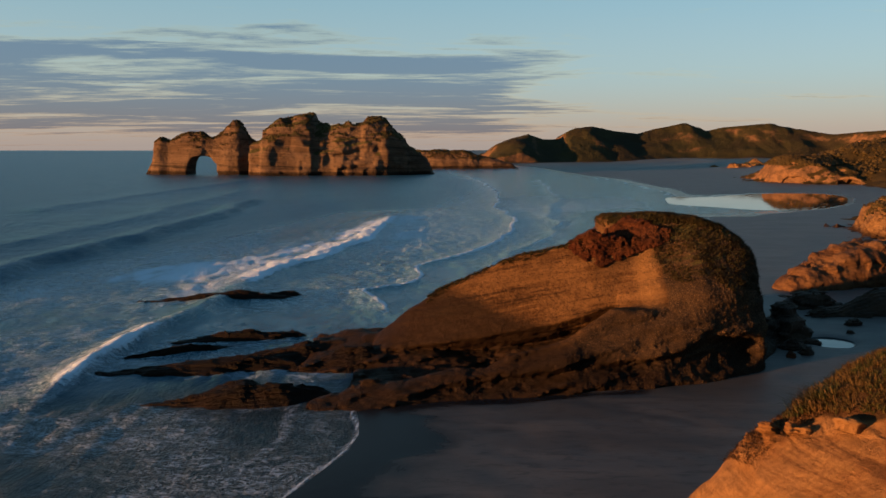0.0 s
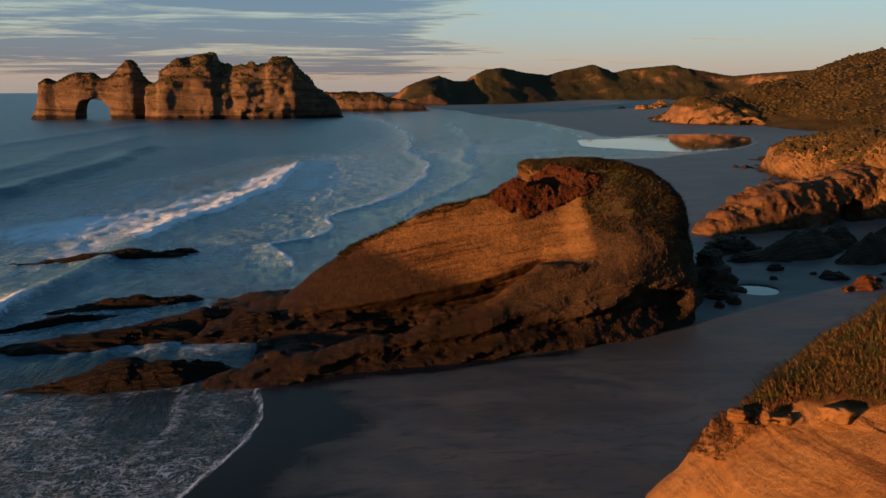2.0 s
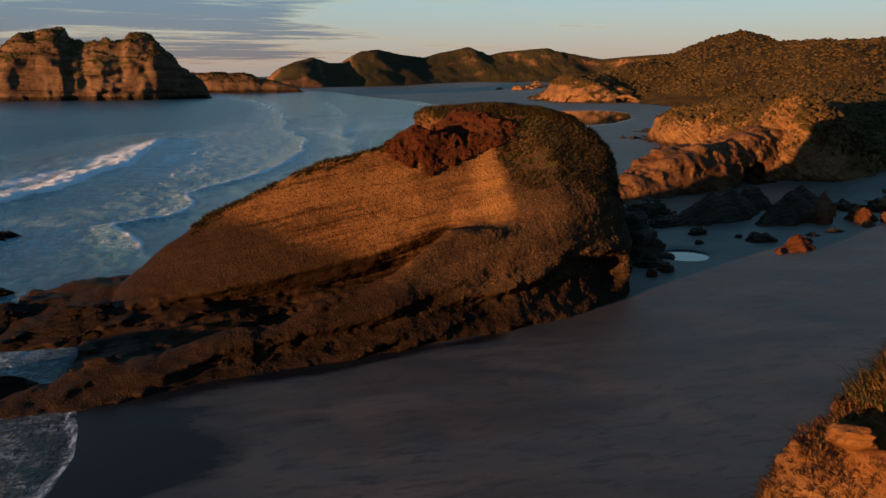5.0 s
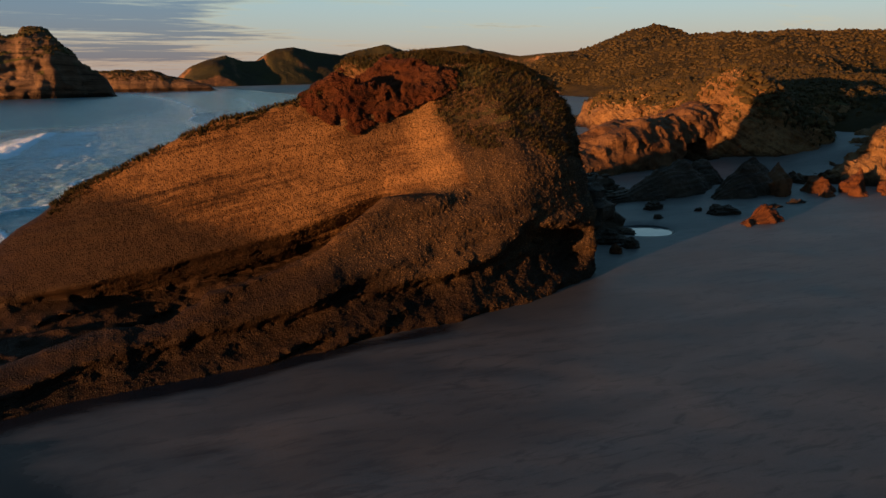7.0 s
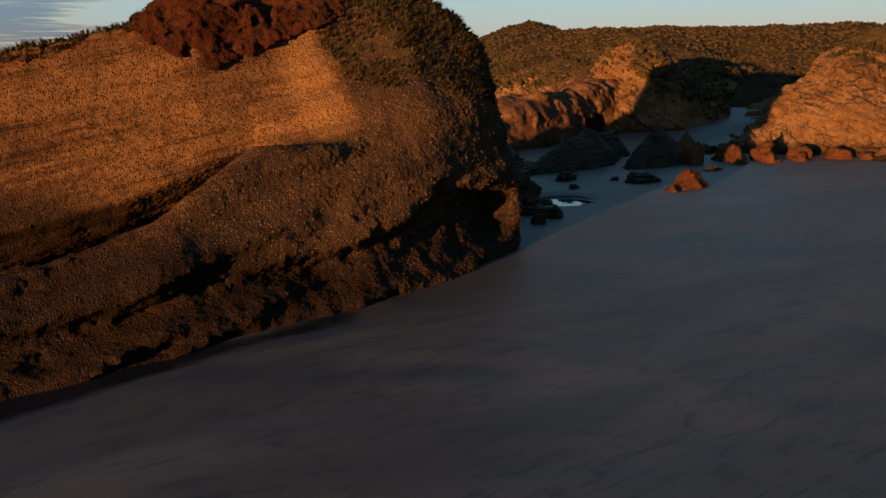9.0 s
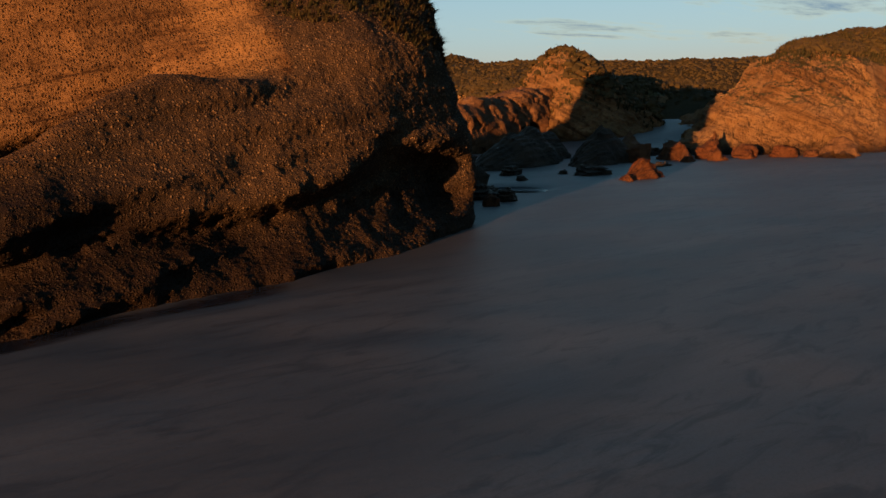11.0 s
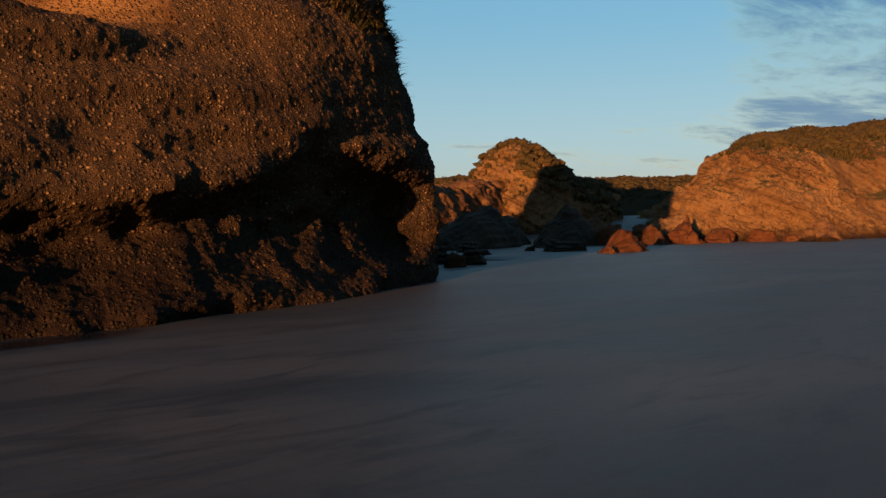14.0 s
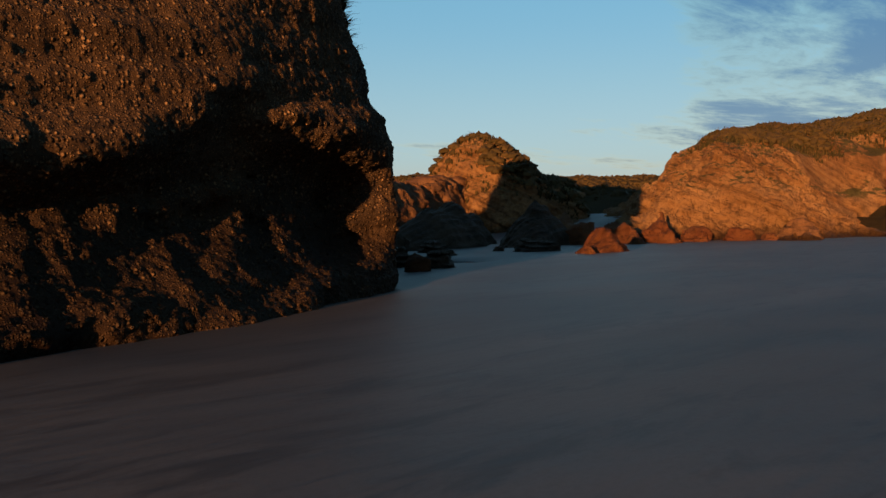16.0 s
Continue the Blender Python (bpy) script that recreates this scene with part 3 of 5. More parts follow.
def sea_fields(x, y):
    off = shore(y) - x
    deep = soft(0, 60, off)
    z = 0.10 * value(x / 9, y / 22, 0, 11) * deep + 0.05 * value(x / 3.1, y / 6, 0, 12) * deep
    foam = np.zeros_like(x)
    c1 = interp(y, (95, -46), (117, -38.5), (130, -36.3), (148, -29.6), (187, -22.1), (246, -19.2), (290, -16))
    wide = interp(y, (95, 34), (136, 28), (149, 21), (160, 15), (184, 12), (221, 8), (250, 2.5))
    h, d, fade = crest(x, y, c1 - 1.5, 112, 262, 0.75, 5.0, 1.6)
    z = z + h + 0.20 * fade * value(x / 1.2, y / 1.8, 0, 39) * soft(-10, -3, d) * soft(3, 0, d)
    foam = np.maximum(foam, fade * soft(2.0, 1.2, d) * soft(-1.3, -0.8, d / wide) * (0.90 + 0.25 * np.exp(-(d / 3.5) ** 2) + 0.25 * value(x / 2.2, y / 6, 0, 35)))
    foam = np.maximum(foam, soft(84, 110, y) * soft(215, 165, y) * soft(-62, -20, d) * soft(1, -1, d) * (0.74 + 0.30 * value(x / 9, y / 14, 0, 44)))
    c2 = interp(y, (52, -44), (60, -42.6), (66, -41.6), (76, -41.8), (84, -41.2), (92, -39.4), (104, -38.4))
    h, d, fade = crest(x, y, c2, 52, 122, 1.1, 2.6, 1.2)
    z = z + h + 0.15 * fade * value(x / 0.9, y / 1.2, 0, 40) * np.exp(-(d / 2.5) ** 2)
    foam = np.maximum(foam, fade * soft(90, 84, y) * soft(-3.2, -0.8, d) * soft(1.4, 0.6, d) * (1.05 + 0.25 * value(x / 1.5, y / 4, 0, 36)))
    foam = np.maximum(foam, fade * soft(100, 82, y) * soft(-26, -6, d) * soft(0.5, -1, d) * (0.55 + 0.25 * value(x / 7, y / 7, 0, 41)))
    c3 = interp(y, (100, -90), (137, -86), (175, -83.3), (245, -79.5), (287, -84), (340, -84))
    h, d, fade = crest(x, y, c3, 90, 330, 2.1, 7, 2.6)
    z = z + h
    h, d, fade = crest(x, y, c3 - 26, 130, 420, 0.9, 7, 4)
    z = z + h
    c5 = interp(y, (300, -155), (420, -150), (560, -140))
    h, d, fade = crest(x, y, c5, 260, 560, 0.9, 8, 5)
    z = z + h
    # spent waves running up the shallows
    c4 = interp(y, (97, -12.6), (106, -13.7), (113, -16.8), (119, -10.6), (139, -8.4), (164, 4.7), (189, 12.6), (231, 20.3), (286, 16.7), (394, 24.4), (484, 22), (604, 15))
    h, d, fade = crest(x, y, c4 + 1.2 * value(y / 9, 1, 2, 23), 92, 620, 0.35, 2.5, 0.7)
    z = z + h
    foam = np.maximum(foam, fade * (np.exp(-(d / 0.6) ** 2) * (0.75 + 0.35 * value(y / 9, 3, 1, 33)) + np.where(d < 0.3, np.exp(d / 30), 0) * 0.58))
    c6 = interp(y, (134, 3.1), (172, 17.1), (193, 25.6), (221, 32.4), (260, 33.5), (346, 49.8), (445, 58), (560, 66))
    h, d, fade = crest(x, y, c6 + 1.5 * value(y / 10, 4, 2, 24), 130, 560, 0.28, 2, 0.6)
    z = z + h
    foam = np.maximum(foam, fade * (np.exp(-(d / 0.5) ** 2) * 0.7 * soft(-0.6, 0.3, value(y / 12, 3, 1, 34)) + np.where(d < 0.3, np.exp(d / 9), 0) * 0.34))
    # lace over the whole surf zone, thick by the near shore
    near = soft(110, 30, off) * soft(190, 60, y) * soft(-4, 3, off)
    foam = np.maximum(foam, near * (0.25 + 0.22 * value(x / 16, y / 10, 0, 25)))
    # white water round the reefs
    for (rx, ry), (sx, sy, sz), turn in REEFS:
        c, s = math.cos(radians(turn)), math.sin(radians(turn))
        u, w = c * (x - rx) + s * (y - ry), -s * (x - rx) + c * (y - ry)
        q = np.hypot(np.maximum(np.abs(u) - sx * 0.85, 0), np.maximum(np.abs(w) - sy * 0.7, 0)) + 0.9 * value(x / 2.5, y / 2.0, 0, 42)
        foam = np.maximum(foam, 0.60 * soft(1.9, 0.5, q) * soft(-0.35, 0.4, value(x / 5, y / 5, 0, 43)))
    swash = soft(40, 6, off) * soft(75, 55, y) * soft(-1, 1, off)
    foam = np.maximum(foam, swash * (0.17 + 0.12 * value(x / 5, y / 5, 0, 29)))
    # two sheets of the last wave on the sand, each with its rim
    rim = 0.45 * value(x / 3, y / 3, 0, 26)
    foam = np.maximum(foam, 1.1 * np.exp(-((off + 0.25 - 0.4 * rim) / 0.22) ** 2) * soft(58, 55, y))
    e2 = off - 4.6 - 1.6 * value(y / 4, 2, 5, 28) - rim
    foam = np.maximum(foam, (0.62 * np.exp(-(e2 / 0.35) ** 2) + 0.22 * soft(-5.5, -3, e2) * soft(0.2, -0.2, e2)) * soft(56, 53, y) * soft(-0.2, 0.2, off))
    lip = 0.8 * np.exp(-((off - 1.2 - 1.5 * value(y / 12, 6, 2, 45)) / 0.9) ** 2) * soft(70, 90, y) * soft(650, 500, y) * soft(-0.5, 0.3, value(y / 18, 7, 1, 46))
    foam = np.maximum(foam, lip)
    surf2 = soft(95, 75, off) * soft(8, 30, off) * soft(130, 170, y) * soft(420, 260, y)
    foam = np.maximum(foam, surf2 * (0.62 + 0.2 * value(x / 14, y / 40, 0, 27)))
    shoal = soft(130, 0, off) * 0.85 * soft(60, 110, y) - 0.6 * soft(45, 15, off) * soft(72, 56, y)
    z = z + (0.10 * value(x / 1.3, y / 2.6, 0, 13) + 0.07 * value(x / 0.8, y / 1.5, 0, 14)) * soft(2, 30, off) * soft(420, 200, y)
    # the sheet thins out where it runs up the sand
    z = z * soft(-2, 12, off) + 0.02
    return z, np.clip(foam, 0, 1.2), shoal


xs = spaced([(-30000, 6000), (-4600, 900), (-500, 40), (-170, 3), (-90, 0.8), (-24, 0.6), (-20, 0.28), (-8, 0.28), (-4, 0.7), (30, 0.8), (60, 1.3), (200, 6), (700, 60), (4600, 900), (30000, 6000)])
ys = spaced([(-4600, 400), (-60, 30), (20, 0.8), (130, 0.75), (260, 1.6), (600, 6), (1500, 60), (4700, 900), (32000, 6000)])
keep_fields = {}


def sea_z(x, y):
    z, keep_fields["foam"], keep_fields["shoal"] = sea_fields(x, y)
    return z


v, f = sheet(xs, ys, sea_z)
me = mesh_from("sea", v, f, M_WATER)
for key in ("foam", "shoal"):
    at = me.attributes.new(key, "FLOAT", "POINT")
    at.data.foreach_set("value", keep_fields[key].ravel().astype(np.float32))
sea = under("water", me)
tagged(sea, "blue-grey evening sea with foaming surf", "sea", kind="structure")


def pool(label, cx, cy, rx, ry, level, turn=0.0):
    """Still water lying in a hollow of the sand."""
    a = np.linspace(0, 2 * math.pi, 49)[:-1]
    r = np.array([0.01, 0.4, 0.75, 1.0])[:, None] * (1 + 0.12 * value(np.cos(a) * 2, np.sin(a) * 2, cx, 37))
    px, py = rx * r * np.cos(a), ry * r * np.sin(a)
    c, s = math.cos(turn), math.sin(turn)
    ring = np.stack([cx + c * px - s * py, cy + s * px + c * py, np.full(px.shape, level)], -1).reshape(-1, 3)
    faces = [[k * 48 + i, k * 48 + (i + 1) % 48, k * 48 + 48 + (i + 1) % 48, k * 48 + 48 + i] for k in range(3) for i in range(48)]
    faces = np.array(faces)[:, ::-1]
    cap = np.array([[0, 12, 24, 36]])
    ob = new("tide_pool", mesh_from("tide_pool", ring, np.concatenate([faces, cap]), M_POOL))
    return tagged(ob, label, "pool", kind="structure")


pool("wide shallow lagoon mirroring the hills", 146, 330, 60, 46, 0.06, 0.75)
pool("small still tide pool beside dark rocks", 43.2, 78.6, 3.6, 3.2, 0.06)

# ---- the great conglomerate rock ----
rng = np.random.default_rng(4)


def patch(x, z, xs, zs, rows):
    """A smooth offset from a small table over x and z."""
    xs, zs, g = np.array(xs, float), np.array(zs, float), np.array(rows, float)
    i = np.clip(np.searchsorted(xs, x, side="right") - 1, 0, len(xs) - 2)
    j = np.clip(np.searchsorted(zs, z, side="right") - 1, 0, len(zs) - 2)
    u, w = np.clip((x - xs[i]) / (xs[i + 1] - xs[i]), 0, 1), np.clip((z - zs[j]) / (zs[j + 1] - zs[j]), 0, 1)
    return (g[i, j] * (1 - u) + g[i + 1, j] * u) * (1 - w) + (g[i, j + 1] * (1 - u) + g[i + 1, j + 1] * u) * w


def facet(x, y, z):
    """The pale tilted face where the massif turns towards the slab."""
    return -0.50 * (x - 17.0) - 0.62 * (y - 65.4) + 0.60 * (z - 7.4)


def rock_shape(x, y, z):
    yb = rock_front(x)
    # steep massif with a sea-cut cave along its foot
    mid_z = interp(x, (8, 1.3), (16, 1.7), (20, 2.1), (23, 2.9), (26, 2.7), (31, 2.5))
    half = interp(x, (8, 0.5), (14, 0.75), (17, 0.9), (20, 1.2), (23, 1.9), (26, 1.6), (31, 1.2))
    notch = 2.4 * np.exp(-np.abs((z - mid_z) / half) ** 4.0) * soft(9, 17, x) * (0.55 + 0.45 * soft(18, 22.5, x)) * soft(30, 27, x) * (0.9 + 0.25 * value(x / 5.0, 0, 0, 31))
    lean = patch(x, z, (12, 17, 20, 23, 26, 29, 32), (0, 3, 6, 9, 12, 15),
                 ((0.0, 1.6, 3.0, 4.6, 6.4, 8.0), (-0.1, 0.9, 1.7, 4.9, 7.7, 9.6), (-0.3, 0.1, 0.8, 2.9, 6.2, 8.8), (-0.5, -0.4, 0.2, 1.4, 4.0, 7.0),
                  (-0.5, -0.5, -0.1, 0.8, 3.2, 5.4), (-0.7, -0.8, -0.4, 0.7, 2.4, 4.2), (-0.9, -0.9, -0.4, 0.8, 2.2, 4.0)))
    wall = yb + lean + notch - y
    top = z - interp(x, (12, 15.6), (14.5, 16.2), (20, 16.1), (24, 16.1), (27, 15.0), (29, 13.8), (31, 12.8), (34, 7)) + 0.02 * (y - 74) ** 2 * (y > 74)
    right = x - interp(z, (0, 30.7), (3, 31.1), (6, 31.2), (9, 30.9), (11, 30.4), (13, 29.7), (15, 27.6)) - 0.10 * (y - 72)
    chamfer = 0.80 * (x - 26) - 0.60 * (y - 66) - interp(z, (0, 4.1), (3, 4.1), (6, 2.6), (9, 1.2), (12, 0.8), (15, 1.2))
    mass = smax(smax(smax(smax(wall * 0.8, facet(x, y, z), 0.25), top, 1.6), smax(right, chamfer, 1.2), 0.9), smax(14.5 - x, y - 86 + 0.3 * z, 1.0), 0.5)
    # dipping slab behind, lit along its face
    yl = interp(x, (-10, 69.7), (14, 67.9))
    yr = interp(x, (-10, 73.2), (14, 70.2))
    zl = interp(x, (-12, 1.6), (-8, 2.2), (0, 3.3), (8, 5.0), (14, 7.0), (19, 7.8))
    zr = interp(x, (-12, 2.5), (-8, 5.7), (-3, 8.95), (3, 11.6), (9.5, 13.25), (12, 15.0), (14.2, 13.6))
    up = np.clip((z - zl) / (zr - zl), -0.3, 1.3)
    face = yl + (yr - yl) * up - y
    back = z - (zr - 0.55 * (y - yr))
    under_edge = yl + 1.1 * np.clip(zl - z, 0, 2.6) - y
    slab = smax(smax(smax(face * 0.8, back * 0.85, 0.7), under_edge, 0.3), smax(-12.4 + 0.32 * z - x, x - 24, 0.8), 0.8)
    # broken shelf at the foot of the slab
    zs = interp(x, (-20, 0.5), (-12, 1.1), (0, 1.0), (8, 1.5), (14, 2.4)) + 0.35 * value(x / 3, y / 1.5, 0, 32)
    shelf = smax(smax(z - zs - 0.25 * (y - yl), yl - interp(x, (-14, 3.0), (0, 2.4), (10, 0.9)) + 0.5 * z - 0.5 * value(x / 4, 0, 0, 33) - y, 0.3), smax(smax(-19 - x, x - 13, 0.5), y - 76, 0.5), 0.4)
    # low buttress in front, running down to the sea
    zc = interp(x, (-22, 0.3), (-16, 0.6), (-8, 1.6), (0, 2.5), (8, 5.3), (13, 7.8), (17, 7.4), (20, 6.6), (24, 5))
    yc = yb + interp(x, (-22, 1.0), (-8, 2.1), (0, 2.0), (8, 1.8), (13, 2.6), (17, 2.1), (22, 3.0))
    foot = yb + (yc - yb) * np.clip(z / zc, 0, 1.3) ** 1.2 + 0.9 * np.exp(-np.abs((z - 1.0 - 0.09 * x) / 0.55) ** 3) * soft(-12, 2, x) * soft(22, 15, x) + 0.55 * notch - y
    butt = smax(smax(foot * 0.85, (z - zc + 0.10 * np.maximum(y - yc, 0)) * 0.9, 0.6), (y - yc - 0.7 - 2.2 * soft(11, 15, x) - 0.3 * (zc - z)) * 0.85, 0.5)
    butt = smax(butt, smax(x - 24, -16.5 - x, 0.5), 0.5)
    # platform between them
    plat = smax(smax(z - 0.1 - 0.5 * soft(-2, 14, x), yb + 1.2 - y, 0.5), smax(-13 - x, y - 80, 0.6), 0.6)
    return smin(smin(smin(mass, slab, 0.5), shelf, 0.2), smin(butt, plat, 0.3), 0.25 + 0.9 * soft(13, 18, x))


def rock_detail(x, y, z):
    bed = z - 0.21 * x + 0.08 * y
    sea_end = soft(16, 6, x)
    slab = soft(65.5, 67.5, y) * soft(19, 17, x) * soft(1.5, 3.5, z - 0.2 * np.maximum(x, -6))
    calm = 1 - 0.62 * slab
    lay = (value(x / 9, y / 9, bed / 0.9, 51) * 0.22 + value(x / 4, y / 4, bed / 0.33, 52) * 0.10) * calm
    n = (0.20 - 0.08 * soft(6, 16, x)) * fbm(x, y, z, 6.0, 3, 53) * calm + (0.045 + 0.05 * soft(4, 1, z)) * fbm(x, y, z, 1.1, 3, 54)
    cut = (0.07 + 0.08 * sea_end) * ridged(x * 0.35, y * 0.5, bed * 1.6, 3.0, 3, 58) * (1 - 0.5 * slab)
    low = soft(4.5, 0.5, z - 0.12 * np.maximum(x, 0)) * (0.12 + 0.20 * sea_end) * ridged(x * 0.3, y * 0.45, bed * 1.8, 1.7, 4, 56)
    rag = soft(3.2, 0.8, z - 0.08 * np.maximum(x, 0)) * (0.08 * ridged(x, y, z, 0.8, 4, 59) + 0.05 * cells(x * 0.6, y, z * 1.6, 0.6, 60)[1])
    # hollows and short clefts along the front bed
    pits = 0.16 * soft(0.45, 0.75, value(x / 1.6, y / 1.6, bed / 0.6, 57)) * soft(6.5, 2.0, z)
    return n + lay - cut * 0.6 - low - rag + pits


ROCK_LO, ROCK_HI = (-22, 52.5, -1.2), (37, 87, 18.5)
rv, rf = implicit(rock_shape, rock_detail, ROCK_LO, ROCK_HI, 0.22)


def refine(verts, faces, pick, n, push):
    """Splits the picked quads n by n and pushes the new points out along the surface."""
    p = verts[faces]
    nor = np.cross(p[:, 2] - p[:, 0], p[:, 3] - p[:, 1])
    vn = np.zeros_like(verts)
    for c in range(4):
        np.add.at(vn, faces[:, c], nor)
    vn /= np.maximum(np.linalg.norm(vn, axis=1), 1e-9)[:, None]
    hold = np.zeros(len(verts))
    np.add.at(hold, faces[~pick].ravel(), 1)
    free = (hold == 0).astype(float)
    q = faces[pick]
    t = np.linspace(0, 1, n + 1)
    u, w = np.meshgrid(t, t, indexing="ij")
    wts = np.stack([(1 - u) * (1 - w), u * (1 - w), u * w, (1 - u) * w], -1).reshape(-1, 4)
    pts = np.einsum("kc,fcd->fkd", wts, verts[q])
    nn = np.einsum("kc,fcd->fkd", wts, vn[q]).reshape(-1, 3)
    fr = np.einsum("kc,fc->fk", wts, free[q]).reshape(-1)
    pts = pts.reshape(-1, 3)
    pts = pts + nn * (push(*pts.T) * fr)[:, None]
    i = np.arange((n + 1) ** 2).reshape(n + 1, n + 1)
    cell = np.stack([i[:-1, :-1], i[1:, :-1], i[1:, 1:], i[:-1, 1:]], -1).reshape(-1, 4)
    sub = (cell[None] + (np.arange(len(q)) * (n + 1) ** 2)[:, None, None]).reshape(-1, 4)
    # weld the shared borders
    key = np.round(pts, 4)
    _, first, inv = np.unique(key, axis=0, return_index=True, return_inverse=True)
    return np.concatenate([verts, pts[first]]), np.concatenate([faces[~pick], inv.ravel()[sub] + len(verts)])


def pebbles(x, y, z):
    d, tone = cells(x, y, z, 0.24, 81)
    e, tone2 = cells(x, y, z, 0.13, 87)
    big = np.sqrt(np.clip(1 - (d / 0.5) ** 2, 0, 1)) * (tone > 0.1)
    small = np.sqrt(np.clip(1 - (e / 0.55) ** 2, 0, 1)) * (tone2 > -0.2)
    low = 0.75 + 0.45 * soft(12, 19, x) + 0.6 * soft(22, 27, x) + 0.15 * soft(5, 2, z)
    return (0.028 * big + 0.026 * small + 0.016 * fbm(x, y, z, 0.5, 2, 91)) * low


mid = rv[rf].mean(1)
mid_n = np.cross(rv[rf][:, 2] - rv[rf][:, 0], rv[rf][:, 3] - rv[rf][:, 1])
near_face = (mid[:, 0] > -4) & (mid[:, 1] < 72) & (mid[:, 2] > 0.1) & ((mid_n[:, 1] < 0.2 * np.abs(mid_n[:, 0])) | (mid_n[:, 0] > 0.01)) & (mid[:, 2] < 13.5)
dv, df = refine(rv, rf, near_face, 3, pebbles)
rock = thing("rock_stack", "huge brown conglomerate rock with a grassy top on the beach", "rock", (15, 70, 0))
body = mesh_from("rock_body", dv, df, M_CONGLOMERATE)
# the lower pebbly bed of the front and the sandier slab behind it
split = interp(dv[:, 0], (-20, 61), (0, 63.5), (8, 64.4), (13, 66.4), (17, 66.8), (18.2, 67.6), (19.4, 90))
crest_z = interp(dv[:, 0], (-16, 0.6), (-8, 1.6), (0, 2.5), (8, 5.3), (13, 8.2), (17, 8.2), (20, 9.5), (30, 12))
lit_crest = 0.55 * soft(crest_z - 2.2, crest_z - 0.2, dv[:, 2]) * soft(19, 15, dv[:, 0])      # sunlight on the bed's crest, painted as paler rock
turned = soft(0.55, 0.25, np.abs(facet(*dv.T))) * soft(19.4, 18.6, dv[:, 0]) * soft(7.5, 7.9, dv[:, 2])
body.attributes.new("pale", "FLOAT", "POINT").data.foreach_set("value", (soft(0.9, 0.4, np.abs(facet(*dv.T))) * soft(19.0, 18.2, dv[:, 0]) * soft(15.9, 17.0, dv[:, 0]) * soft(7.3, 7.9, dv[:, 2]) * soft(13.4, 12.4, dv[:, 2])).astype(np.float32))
body.attributes.new("front", "FLOAT", "POINT").data.foreach_set("value", ((1 - soft(-0.8, 0.8, dv[:, 1] - split)) * (1 - lit_crest) * (1 - turned)).astype(np.float32))
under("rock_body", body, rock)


# red earth scarp under the turf
def scarp_shape(x, y, z):
    lowest = interp(x, (9.2, 13.2), (10.2, 12.3), (12.9, 10.9), (15.7, 12.0), (18.6, 13.2), (20.5, 13.9))
    highest = interp(x, (9.0, 13.1), (12, 15.0), (14.2, 16.5), (17, 16.2), (20, 15.0))
    skin = rock_shape(x, y, z) - 0.26
    return smax(smax(skin, z - highest, 0.3), smax(lowest - z, smax(smax(9.0 - x, x - 20.5, 0.3), y - 74, 0.3), 0.3), 0.3)


def scarp_detail(x, y, z):
    return 0.14 * fbm(x, y, z, 1.8, 5, 61, 0.6) - 0.08 * ridged(x, y, z, 0.7, 4, 64) + 0.08 * value(x / 2.5, y / 2.5, (z - 0.25 * x) / 0.4, 66) + 0.10 * cells(x, y, z * 1.4, 0.55, 67)[1]


sv, sf = implicit(scarp_shape, scarp_detail, (6, 64, 9), (21, 75, 18), 0.13)
under("soil_scarp", mesh_from("soil_scarp", sv, sf, M_RED, False), rock, "crumbling red-brown earth scarp")


def grassy(p, n):
    x, y, z = p.T
    edge = 1.2 * value(x / 2.6, y / 2.6, z / 2.6, 71)
    cap = (x > 18.4 + 0.35 * edge + 0.3 * np.maximum(12.7 - z, 0)) & (z > 10.4 + edge - 0.25 * np.maximum(x - 21, 0))
    crown = (x > 13.2) & (z > 15.0 + 0.4 * edge)
    rim = (x < 11) & (x > -6.5) & (y > interp(x, (-10, 72.4), (14, 69.4)) + 0.4 * edge) & (z > interp(x, (-8, 5.0), (-3, 8.3), (3, 11.0), (9.5, 12.7)) + 0.2 * edge) & (value(x / 1.6, y / 1.6, 0, 72) > -0.15)
    worn = value(x / 1.7, y / 1.7, z / 1.7, 73) + 0.5 * value(x / 0.6, y / 0.6, z / 0.6, 74) > -0.45 - 0.5 * (z > 14.5)
    return ((cap * 1.0 + crown * 1.2) * worn + rim * 1.6) * (n[:, 2] > -0.1)


p, n = face_samples(rv, rf, 12500, grassy, rng)
gv, gf = tufts(p, n, rng, 6, 0.36, 0.022, 1.3, 0.45)
under("grass", mesh_from("grass", gv, gf, M_GRASS, False), rock, "dry green-brown tussock grass", "stuff")


